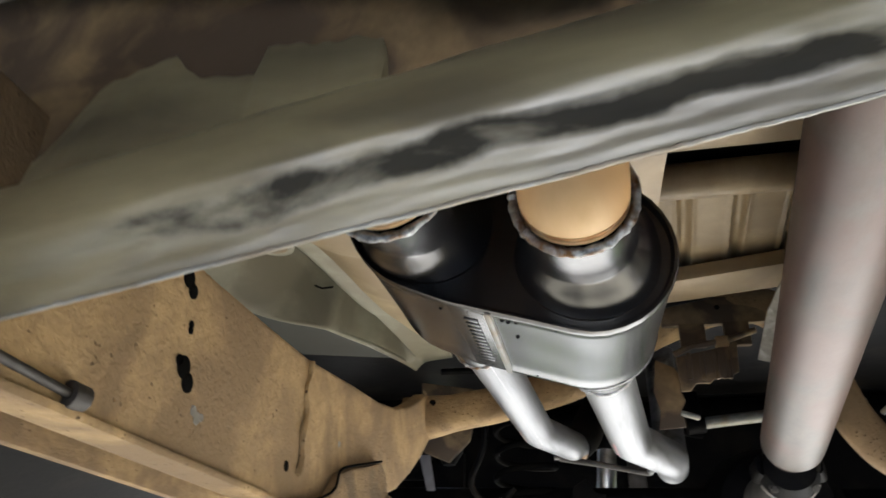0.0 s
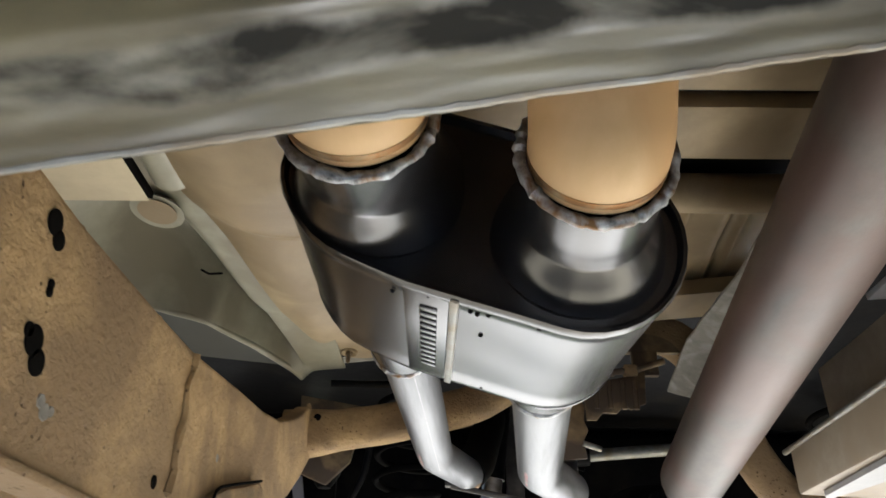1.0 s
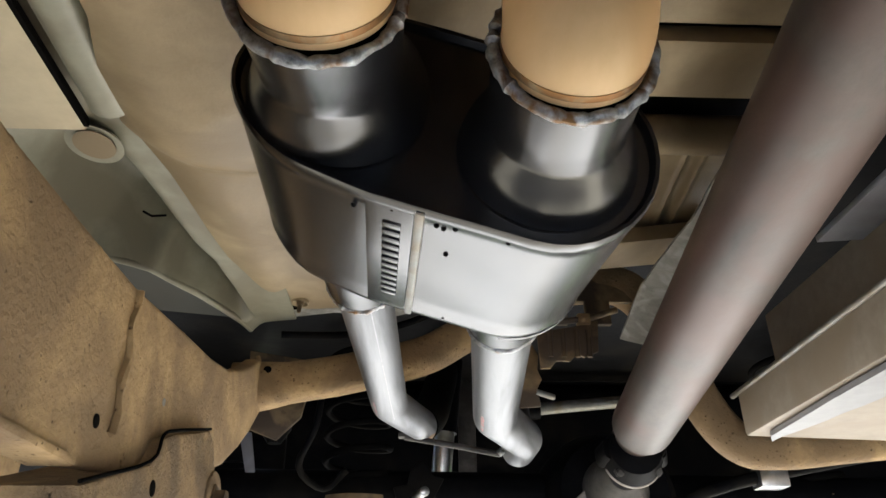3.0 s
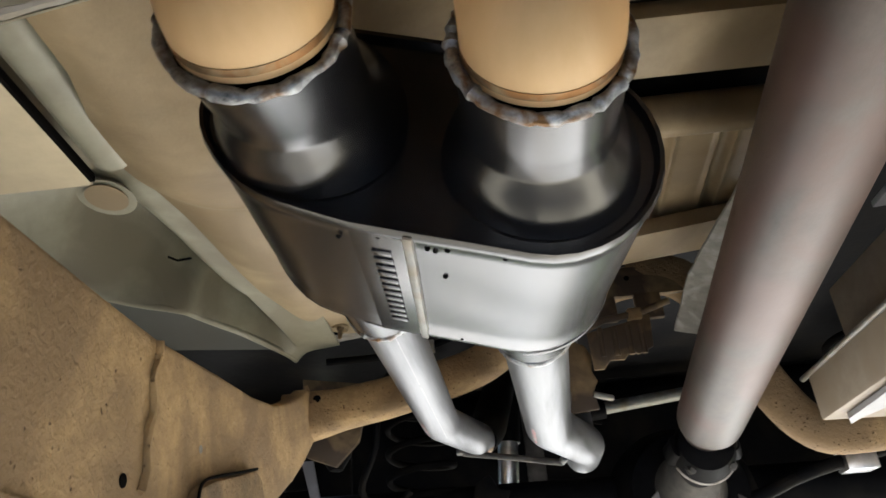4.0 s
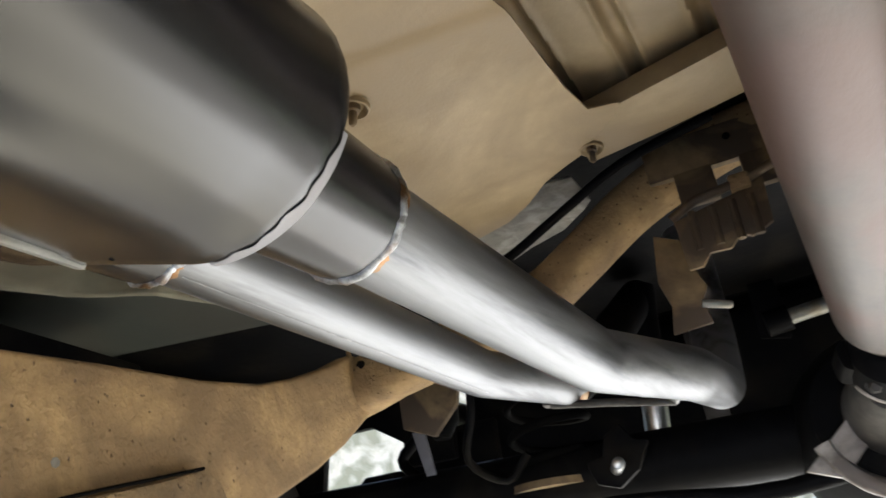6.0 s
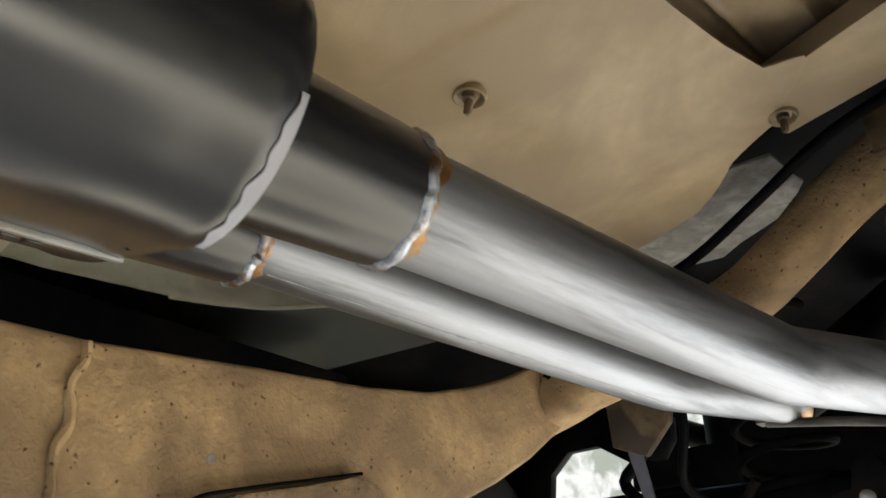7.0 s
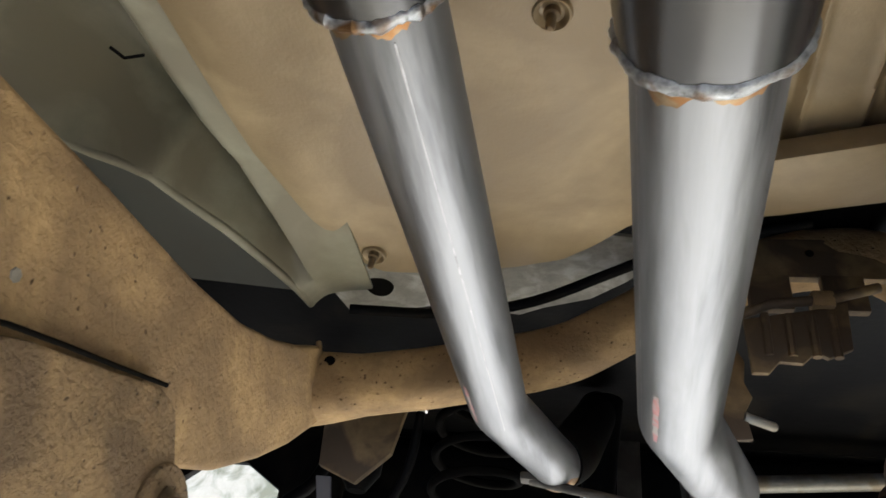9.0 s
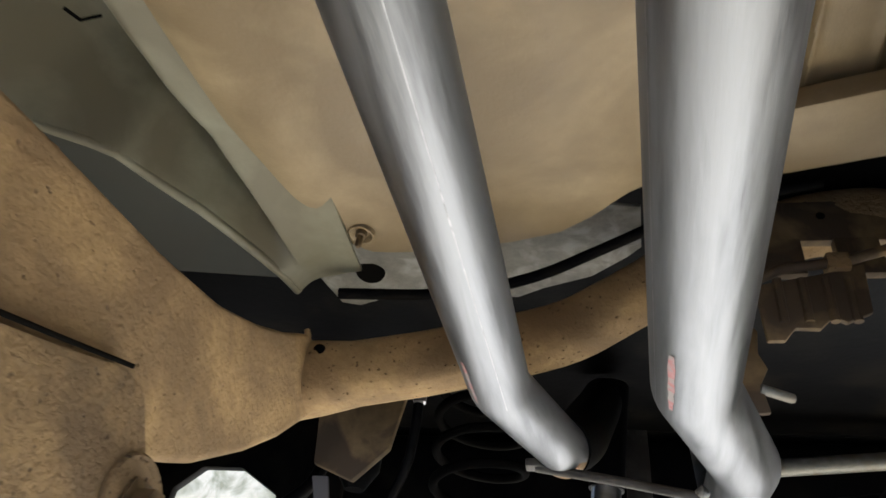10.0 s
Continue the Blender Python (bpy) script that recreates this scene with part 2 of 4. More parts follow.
def tube(path, radius, sides=28, bm=None, wall=0.0, squash=None, wobble=0.0):
    """A tube along the path; radius may be a list. wall > 0 leaves the ends open with that wall."""
    bm = bm or bmesh.new()
    path = [Vector(q) for q in path]
    n = len(path)
    rad = radius if isinstance(radius, (list, tuple)) else [radius] * n
    dirs = [((path[min(i + 1, n - 1)] - path[max(i - 1, 0)]).normalized()) for i in range(n)]
    up = Vector((0, 0, 1)) if abs(dirs[0].z) < 0.9 else Vector((1, 0, 0))
    side = dirs[0].cross(up).normalized()
    rings = []
    for q, d, r in zip(path, dirs, rad):
        side = (side - d * side.dot(d)).normalized()
        nor = side.cross(d)
        ring = []
        for k in range(sides):
            a = 2 * math.pi * k / sides
            cs, sn = math.cos(a), math.sin(a)
            if squash:
                cs, sn = (math.copysign(abs(cs) ** squash, cs), math.copysign(abs(sn) ** squash, sn))
            rr = r * (1 + wobble * noise.noise(q * 60 + Vector((cs, sn, 0)) * 2))
            ring.append(bm.verts.new(q + side * cs * rr + nor * sn * rr))
        rings.append(ring)
    for a, b in zip(rings, rings[1:]):
        for k in range(sides):
            bm.faces.new((a[k], a[(k + 1) % sides], b[(k + 1) % sides], b[k]))
    if not wall:
        bm.faces.new(rings[0][::-1])
        bm.faces.new(rings[-1])
    return bm


def lathe(profile, origin, axis=(0, 1, 0), sides=40, bm=None, closed=True):
    """Turned shape: profile rows of (distance along axis, radius)."""
    o, d = Vector(origin), Vector(axis).normalized()
    bm = bm or bmesh.new()
    side = d.cross(Vector((0, 0, 1)) if abs(d.z) < 0.9 else Vector((1, 0, 0))).normalized()
    nor = side.cross(d)
    rings = [[bm.verts.new(o + d * s + (side * math.cos(2 * math.pi * k / sides) + nor * math.sin(2 * math.pi * k / sides)) * max(r, 1e-4)) for k in range(sides)] for s, r in profile]
    for a, b in zip(rings, rings[1:]):
        for k in range(sides):
            bm.faces.new((a[k], a[(k + 1) % sides], b[(k + 1) % sides], b[k]))
    if closed:
        bm.faces.new(rings[0][::-1])
        bm.faces.new(rings[-1])
    return bm


def box(x0, x1, y0, y1, z0, z1, bevel=0.003, bm=None, seg=2):
    own = bmesh.new()
    bmesh.ops.create_cube(own, size=1, matrix=Matrix.Translation(((x0 + x1) / 2, (y0 + y1) / 2, (z0 + z1) / 2)) @ Matrix.Diagonal((x1 - x0, y1 - y0, z1 - z0, 1)))
    if bevel:
        bmesh.ops.bevel(own, geom=own.edges[:], offset=bevel, segments=seg, affect="EDGES", profile=0.6)
    if bm is None:
        return own
    me = bpy.data.meshes.new("tmp")
    own.to_mesh(me)
    own.free()
    bm.from_mesh(me)
    bpy.data.meshes.remove(me)
    return bm


def prism(outline, axis, a, b, bevel=0.003, seg=2):
    """Extrudes an outline of (u, v) along x, y or z from a to b."""
    put = {"x": lambda u, v, w: (w, u, v), "y": lambda u, v, w: (u, w, v), "z": lambda u, v, w: (u, v, w)}[axis]
    bm = bmesh.new()
    lo = [bm.verts.new(put(u, v, a)) for u, v in outline]
    hi = [bm.verts.new(put(u, v, b)) for u, v in outline]
    n = len(outline)
    bm.faces.new(lo)
    bm.faces.new(hi[::-1])
    for k in range(n):
        bm.faces.new((lo[k], lo[(k + 1) % n], hi[(k + 1) % n], hi[k]))
    bmesh.ops.recalc_face_normals(bm, faces=bm.faces[:])
    if bevel:
        bmesh.ops.bevel(bm, geom=bm.edges[:], offset=bevel, segments=seg, affect="EDGES", profile=0.6, clamp_overlap=True)
    return bm


def surface(f, nu, nv, thick=0.003, up=Vector((0, 0, 1))):
    """A sheet from f(u, v) -> place, with u and v from 0 to 1, given a thickness along up."""
    bm = bmesh.new()
    lo = [[bm.verts.new(f(i / nu, j / nv)) for j in range(nv + 1)] for i in range(nu + 1)]
    hi = [[bm.verts.new(v.co + up * thick) for v in row] for row in lo]
    for i in range(nu):
        for j in range(nv):
            bm.faces.new((lo[i][j], lo[i + 1][j], lo[i + 1][j + 1], lo[i][j + 1]))
            bm.faces.new((hi[i][j], hi[i][j + 1], hi[i + 1][j + 1], hi[i + 1][j]))
    for i in range(nu):
        bm.faces.new((lo[i][0], hi[i][0], hi[i + 1][0], lo[i + 1][0]))
        bm.faces.new((lo[i][nv], lo[i + 1][nv], hi[i + 1][nv], hi[i][nv]))
    for j in range(nv):
        bm.faces.new((lo[0][j], lo[0][j + 1], hi[0][j + 1], hi[0][j]))
        bm.faces.new((lo[nu][j], hi[nu][j], hi[nu][j + 1], lo[nu][j + 1]))
    return bm


def lerp(table, t):
    for (a, p), (b, q) in zip(table, table[1:]):
        if t <= b:
            return p + (q - p) * max(0.0, (t - a) / (b - a))
    return table[-1][1]


def hexbolt(bm, place, axis, r=0.008, h=0.006):
    return lathe([(0, r * 1.5), (0.0015, r * 1.5), (0.0016, r), (h, r), (h + 0.001, r * 0.8)], place, axis, 6, bm)

# ---- the setting: ground and the car's floor overhead ----
GROUND = -1.0
# Unseen ground, dark so that only the slabs reflect brightly.
tagged(part("ground", box(-40, 40, -40, 40, GROUND - 0.25, GROUND - 0.05, 0), ASPHALT), "unseen dark ground, keeping reflections dark round the slabs", "ground", kind="structure")
# The slab's outline is that of a sunlit patch, shaped for reflections.
tagged(part("pavement", prism([(-0.05, 2.25), (1.6, 2.25), (3.7, 7.0), (5.0, 10.9), (-4.6, 10.9)], "z", GROUND - 0.06, GROUND, 0.01), CONCRETE), "unseen concrete slab outlined as the bright patch the muffler reflects", "pavement", kind="structure")
# Unseen floor, set light so that it bounces fill onto the underside.
tagged(part("floor", box(-4.4, 3.2, -2.6, 1.20, GROUND - 0.06, GROUND, 0.01), FLOOR_FILL), "unseen pale concrete floor under the car, set light as fill", "floor", kind="structure")
# Darker strip added so that the flared necks reflect less light.
tagged(part("floor_dark_strip", box(-4.4, 3.2, 1.205, 2.245, GROUND - 0.06, GROUND - 0.003, 0.01), DARK_STRIP), "unseen darker strip added to darken the inlet necks' reflection", "floor", kind="structure")
# Unseen slab, added as a bright source for the crossmember's highlight.
tagged(part("pavement_front", box(-2.0, 3.0, -12.0, -2.605, GROUND - 0.06, GROUND, 0.01), CONCRETE), "unseen concrete slab added in front to brighten the crossmember", "pavement", kind="structure")
# Unseen pale slab, added to brighten the muffler belly's reflection.
tagged(part("pavement_side", box(-30, -6.5, 5.0, 30, GROUND - 0.06, GROUND, 0.01), FAR_GROUND), "unseen pale slab added for the muffler's reflection", "pavement", kind="structure")
# Unseen wall, added to block the light from this side.
tagged(part("wall_far", box(3.3, 3.5, -4.0, 2.2, GROUND, 2.6, 0.01), WALLPAINT), "unseen buff wall added to block and bounce light", "wall", kind="structure")
# Near-black underside: the dark of the gaps overhead lies in its colour.
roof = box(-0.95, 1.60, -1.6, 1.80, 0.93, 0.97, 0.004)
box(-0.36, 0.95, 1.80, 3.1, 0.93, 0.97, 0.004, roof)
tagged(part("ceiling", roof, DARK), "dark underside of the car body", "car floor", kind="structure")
# Unseen sides and front, added to close the car and limit light.
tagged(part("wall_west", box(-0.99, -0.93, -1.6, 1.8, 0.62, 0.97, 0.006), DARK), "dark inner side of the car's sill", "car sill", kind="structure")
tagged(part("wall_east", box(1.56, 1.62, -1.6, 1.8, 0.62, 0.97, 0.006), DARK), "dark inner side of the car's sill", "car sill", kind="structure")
tagged(part("wall_south", box(-0.93, 1.56, -1.66, -1.6, 0.6, 0.97, 0.006), DARK), "unseen dark panel added to close the front under the car", "bulkhead", kind="structure")
# Unseen wall, added to keep the left side dimmer.
tagged(part("wall_yard", box(-4.7, -4.5, -4.0, 2.4, GROUND, 2.6, 0.01), WALLPAINT), "unseen buff wall added to block and bounce light", "wall", kind="structure")
# Pale wall added as the bright outside behind the opening.
tagged(part("backdrop", box(-12.0, 6.0, 11.0, 11.3, GROUND, 4.2, 0.02), OUTSIDE), "added pale wall standing in for the bright outside", "backdrop", kind="structure")
# Unseen roof, added so that its shadow covers the floor.
tagged(part("roof", box(-4.8, 3.6, -1.2, 3.9, 2.6, 2.75, 0.01), WALLPAINT), "unseen buff roof added over the car to shade the floor", "roof", kind="structure")


# ribbed floor over the driveshaft's near side
RIBS = (0.118, 0.183, 0.251, 0.319)


def ribbed(u, v):
    x, y = 0.10 + u * 0.27, 0.797 + v * 0.250
    off = min(abs(x - c - 0.07 * (y - 0.92)) for c in RIBS)
    z = 0.893 + 0.009 * math.exp(-(off / 0.0065) ** 4) - 0.0025 * math.exp(-((off - 0.0105) / 0.003) ** 2)
    return Vector((x, y, z))


floor_panel = thing("floor_panel", "beige painted ribbed steel floor panel", "floor panel", kind="structure")
part("sheet", surface(ribbed, 216, 8), BEIGE, floor_panel)
for cx in RIBS[1:]:
    part("drain_slot", lathe([(0, 0.013), (0.006, 0.011)], (cx + 0.008, 1.020 - 0.25 * (cx - 0.19), 0.886), (0, -0.35, 1), 20), HOLE, floor_panel, "black slot at the end of a rib")
part("cross_rib", tube([(0.10 + 0.27 * k / 8, 0.772, 0.884) for k in range(9)], 0.022, 20), BEIGE, floor_panel)
part("cross_strip", box(0.10, 0.37, 0.625, 0.705, 0.878, 0.90, 0.006), BEIGE, floor_panel)
part("front_sheet", box(0.10, 0.37, 0.12, 0.612, 0.886, 0.894, 0.003), BEIGE, floor_panel)
part("strip_slot", lathe([(0, 0.011), (-0.003, 0.010)], (0.17, 0.68, 0.8785), (0, 0, 1), 6), GREEN, floor_panel)
sill = thing("floor_sill", "beige painted folded steel sill across the floor", "floor sill", kind="structure")
part("strip", prism([(0.115, 1.018), (0.37, 0.955), (0.37, 1.035), (0.20, 1.075), (0.115, 1.09)], "z", 0.862, 0.885, 0.004), BEIGE, sill)

# left floor stamping with a deep wave
LIP = [(0.30, -0.60), (0.70, -0.50), (0.85, -0.435), (0.905, -0.40), (0.93, -0.37), (0.95, -0.338), (0.99, -0.318), (1.03, -0.295), (1.085, -0.272), (1.13, -0.255), (1.2, -0.24)]


def stamping(u, v):
    y = 0.30 + v * (0.855 - 0.02 * u)
    lip = lerp(LIP, y)
    x = lip + (-0.18 - lip) * u ** 1.3
    d = x - lip
    z = 0.812
    k = min(1, max(0, (y - 0.66) / 0.15))
    fade = min(1, max(0, (1.12 - y) / 0.12))
    t = min(1, d / max(0.03, -0.235 - lip))
    rise, fall = min(1, max(0, (t - 0.04) / 0.34)), min(1, max(0, (t - 0.58) / 0.24))
    z += k * fade * 0.095 * (rise * rise * (3 - 2 * rise)) * (1 - fall * fall * (3 - 2 * fall))
    z += -0.014 * k * math.exp(-(d / 0.014) ** 2) + 0.010 * math.exp(-(d / 0.004) ** 2)
    return Vector((x, y, z))


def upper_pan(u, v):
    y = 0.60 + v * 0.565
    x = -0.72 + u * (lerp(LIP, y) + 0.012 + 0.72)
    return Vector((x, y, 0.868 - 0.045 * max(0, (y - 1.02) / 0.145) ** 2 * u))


pan = thing("floor_stamping", "grey-green painted stamped floor pan with a wavy lip", "floor pan", kind="structure")
part("sheet", surface(stamping, 80, 120), GREEN, pan)
part("recessed_pan", surface(upper_pan, 20, 40), RECESS_SHADE, pan, "recessed green panel above the lip, coloured dark for shade")
lipline = [stamping(0.0, k / 60) + Vector((0.002, 0, -0.004)) for k in range(36, 61)]
part("rolled_lip", tube(lipline, 0.0045, 10), GREEN, pan)
part("clip_slot", tube([(-0.304, 0.829, 0.8105), (-0.298, 0.839, 0.8105), (-0.282, 0.837, 0.8105)], 0.0013, 6), HOLE, pan)
part("drain_hole", lathe([(0, 0.026), (0.004, 0.022), (0.006, 0.021)], (-0.306, 0.698, 0.803), (0.05, 0.1, 1), 28), GREEN, pan)
part("hole_plug", lathe([(0, 0.019), (0.002, 0.018)], (-0.305, 0.696, 0.801), (0.05, 0.1, 1), 28), BEIGE, pan)
front_panel = thing("floor_front_panel", "beige flat floor panel beside a rounded channel", "floor panel", kind="structure")
part("sheet", box(-0.70, -0.288, -0.5, 0.645, 0.779, 0.787, 0.003), CREAM, front_panel)
part("channel", tube([(-0.262, -0.5, 0.805), (-0.262, 0.2, 0.803), (-0.264, 0.628, 0.800)], 0.021, 16), GREEN, front_panel)
part("gap", box(-0.2885, -0.2845, -0.5, 0.64, 0.7795, 0.786, 0), HOLE, front_panel)

# heat shield over the pipes
LEFT = [(-0.6, -0.235), (0.51, -0.236), (0.60, -0.262), (0.668, -0.268), (0.74, -0.25), (0.795, -0.246), (1.069, -0.228), (1.2, -0.215)]
RIGHT = [(-0.6, 0.13), (0.75, 0.127), (0.93, 0.133), (0.985, 0.140), (1.0, 0.165), (1.05, 0.168), (1.085, 0.125), (1.2, 0.10)]
BACK = [(0.0, 1.125), (0.035, 1.122), (0.10, 1.09), (0.16, 1.118), (0.30, 1.128), (0.55, 1.135), (0.68, 1.130), (0.76, 1.112), (0.84, 1.082), (0.90, 1.070), (1.0, 1.052)]


def shield_z(x, y):
    c = 0.10 + 0.065 * min(1, max(0, (x + 0.15) / 0.25))
    z = 0.803 + (0.157 if x > 0.006 else 0.07) * (x - 0.006) + c * (y - 0.807)
    z = max(z, 0.770 + 0.02 * min(1, max(0, x + 0.1)))
    if x < -0.19:
        z += 6.0 * (x + 0.19) ** 2
    z += -0.010 / (1 + math.exp((y - 0.70 - 0.3 * (x + 0.16)) / 0.006))
    return z + 0.0025 * noise.noise((x * 14, y * 9, 0))


def shield(u, v):
    end = lerp(BACK, v)
    y = 0.42 + u * (end - 0.42)
    x = lerp(LEFT, y) + v * (lerp(RIGHT, y) - lerp(LEFT, y))
    return Vector((x, y, shield_z(x, y)))


shield_ob = thing("heat_shield", "beige painted steel tunnel shield above the exhaust", "heat shield")
part("sheet", surface(shield, 150, 60, 0.002), BEIGE, shield_ob)
for bx, by in ((0.002, 0.808), (0.124, 1.061), (-0.168, 1.083)):
    bz = shield_z(bx, by)
    part("washer", lathe([(-0.0005, 0.0125), (-0.004, 0.0118), (-0.0046, 0.0108), (-0.0035, 0.0095), (-0.0008, 0.0075), (-0.0008, 0.003)], (bx, by, bz), (0.1, 0.05, 1), 28), BEIGE, shield_ob)
    part("stud", lathe([(0, 0.0055), (-0.006, 0.005), (-0.007, 0.0032), (-0.017, 0.003), (-0.019, 0.0015)], (bx, by, bz), (0.05, 0.1, 1), 12), BRONZE, shield_ob, "rusty brown stud")
tail = thing("rear_shield_tray", "dull grey dusty sheet tray behind the shield", "sheet metal")
part("sheet", prism([(-0.255, 1.19), (-0.268, 1.253), (-0.256, 1.305), (-0.235, 1.312), (-0.21, 1.301), (-0.142, 1.281), (-0.105, 1.285), (-0.044, 1.298), (-0.015, 1.280), (0.039, 1.257), (0.075, 1.222), (0.088, 1.205), (0.083, 1.14), (-0.043, 1.12), (-0.20, 1.12)], "z", 0.884, 0.888, 0.001), CRUST, tail)
part("slot", lathe([(0, 0.017), (-0.003, 0.016)], (-0.206, 1.240, 0.884), (0, 0.2, 1), 24), HOLE, tail)

# tunnel flange beside the driveshaft
FL = [(0.35, 0.83), (0.599, 0.812), (0.687, 0.817), (0.72, 0.807), (0.81, 0.799), (0.95, 0.806), (1.0, 0.808), (1.117, 0.777)]


def flange(u, v):
    y = 0.30 + v * 0.815
    z = lerp(FL, y)
    x = 0.287 + 0.075 * u
    return Vector((x, y - 0.03 * u * v, z - 0.035 * u + 0.0025 * noise.noise((x * 40, y * 25, 1))))


flange_ob = thing("tunnel_flange", "dull grey crinkled steel flange along the tunnel", "flange")
part("strip", surface(flange, 14, 70, 0.003), CRUST, flange_ob)
part("upper_web", prism([(0.30, 0.865), (0.95, 0.86), (1.09, 0.80), (1.09, 0.79), (0.95, 0.80), (0.30, 0.80)], "x", 0.362, 0.366, 0.001), CRUST, flange_ob)

# ---- frame rail with its arm bracket ----
rail = thing("frame_rail", "tan dust-covered boxed steel chassis rail", "frame rail")
TOP = [(-1.2, 0.66), (0.29, 0.655), (0.47, 0.646), (0.60, 0.648), (0.68, 0.651), (0.81, 0.666), (0.92, 0.677), (1.0, 0.691), (1.06, 0.711), (1.12, 0.737), (1.17, 0.764), (1.212, 0.768)]
BOT = [(1.212, 0.698), (1.15, 0.652), (1.094, 0.618), (1.024, 0.583), (0.97, 0.566), (0.86, 0.545), (0.72, 0.516), (0.62, 0.502), (0.29, 0.505), (-1.2, 0.51)]
part("box_section", prism(TOP + BOT, "x", -0.256, -0.232, 0.006, 3), DUST, rail)
part("bottom_lip", prism([(-0.258, 0.501), (-0.227, 0.501), (-0.227, 0.507), (-0.258, 0.507)], "y", -1.2, 0.62, 0.002), DUST, rail)
part("weld_seam", tube(smooth_path([(-0.231, 0.676 + 0.003 * math.sin(k * 2.1), 0.648 - 0.0143 * k) for k in range(9)]), 0.0034, 8, wobble=0.6), DUST, rail)
part("arm_bracket", prism([(0.62, 0.49), (0.745, 0.527), (0.768, 0.553), (0.80, 0.565), (0.862, 0.581), (0.909, 0.595), (0.932, 0.590), (0.953, 0.561), (0.98, 0.540), (0.985, 0.50), (0.97, 0.42), (0.80, 0.40), (0.66, 0.44)], "x", -0.30, -0.222, 0.004), PLATE, rail, "darker dusty welded bracket plate")
part("bracket_groove", tube(smooth_path([(-0.2225, 0.62, 0.492), (-0.2225, 0.745, 0.530), (-0.2225, 0.766, 0.556), (-0.2225, 0.80, 0.568), (-0.2225, 0.862, 0.584), (-0.2225, 0.912, 0.597)]), 0.0015, 8), HOLE, rail, "dark weld line round the bracket")
for hy, hz, rr in ((0.440, 0.629, 0.0075), (0.448, 0.622, 0.006), (0.454, 0.598, 0.0032), (0.4545, 0.594, 0.0032), (0.455, 0.566, 0.0085), (0.463, 0.557, 0.0075), (0.448, 0.569, 0.0042), (0.648, 0.537, 0.005)):
    part("rail_hole", lathe([(-0.001, rr), (0.0012, rr), (0.0014, rr * 0.9)], (-0.2325, hy, hz), (1, 0, 0), 20), HOLE, rail, "black punched hole")
for cy, cz, cr in ((0.478, 0.541, 0.0045), (0.484, 0.537, 0.0055), (0.490, 0.539, 0.0035), (0.7805, 0.588, 0.004)):
    part("paint_chip", lathe([(0, cr), (0.0008, cr * 0.85)], (-0.2322, cy, cz), (1, 0, 0), 7), CRUST, rail, "pale chipped paint fleck")
part("brake_line", tube(smooth_path([(-0.225, 0.20, 0.520), (-0.226, 0.315, 0.514), (-0.227, 0.345, 0.513)]), 0.0028, 10), IRON, rail, "thin steel line clipped to the rail")
part("line_clip", lathe([(0, 0.008), (0.012, 0.007)], (-0.228, 0.345, 0.513), (0.2, 1, 0), 12), IRON, rail)
part("pivot_boss", lathe([(-0.001, 0.031), (0.002, 0.0305), (0.0032, 0.029), (0.0034, 0.010)], (-0.2225, 0.951, 0.531), (1, 0, 0), 32), PLATE, rail)
part("bracket_hole", lathe([(-0.001, 0.0065), (0.0012, 0.0065), (0.0014, 0.0058)], (-0.2225, 0.757, 0.511), (1, 0, 0), 18), HOLE, rail, "black hole in the bracket plate")
part("pivot_bolt", hexbolt(bmesh.new(), (-0.219, 0.951, 0.531), (1, 0, 0), 0.012, 0.012), BRONZE, rail, "rusty hexagon pivot bolt")

arm = thing("trailing_arm", "brown dusty boxed rear trailing arm", "suspension arm")
part("beam", tube([(-0.27, 0.95, 0.50), (-0.28, 1.1, 0.515), (-0.30, 1.45, 0.54)], 0.034, 16, squash=0.55), PLATE, arm)
part("bushing", lathe([(-0.03, 0.02), (-0.03, 0.036), (0.03, 0.036), (0.03, 0.02)], (-0.27, 0.955, 0.522), (1, 0, 0), 24), DARK, arm)

# ---- rear crossmember and its brackets ----
cross = thing("rear_crossmember", "tan dusty curved tubular crossmember", "crossmember")
XM = [(-0.27, 1.205, 0.729), (-0.20, 1.203, 0.737), (-0.16, 1.202, 0.743), (-0.11, 1.20, 0.751), (0.0, 1.20, 0.778), (0.058, 1.198, 0.808), (0.128, 1.198, 0.853), (0.20, 1.20, 0.885), (0.26, 1.195, 0.90), (0.33, 1.19, 0.89), (0.385, 1.18, 0.81), (0.412, 1.175, 0.71), (0.455, 1.17, 0.643), (0.52, 1.17, 0.632), (0.66, 1.17, 0.645), (1.0, 1.17, 0.67)]
xp = smooth_path(XM, 5)
part("pipe", tube(xp, [lerp([(-0.3, 0.040), (-0.225, 0.034), (-0.19, 0.0295), (0.08, 0.0275), (0.3, 0.03), (0.45, 0.027), (1.0, 0.027)], q.x) for q in xp], 24, squash=0.75), DUST, cross)
part("joint_weld", tube(smooth_path([(-0.236 + 0.002 * math.sin(k * 1.9), 1.170, 0.768 - 0.0085 * k) for k in range(9)]), 0.003, 8, wobble=0.5), DUST, cross)
part("rivet_hole", lathe([(0, 0.006), (0.0015, 0.0055)], (-0.221, 1.1725, 0.748), (0, -1, 0), 16), HOLE, cross)
clamp = thing("pipe_bracket", "brown grimy folded hanger bracket on the crossmember", "bracket")
part("top_plate", box(0.160, 0.345, 1.165, 1.175, 0.858, 0.905, 0.002), BRONZE, clamp)
part("leg", box(0.186, 0.226, 1.163, 1.173, 0.820, 0.860, 0.002), BRONZE, clamp)
part("leg", box(0.254, 0.293, 1.163, 1.173, 0.820, 0.860, 0.002), BRONZE, clamp)
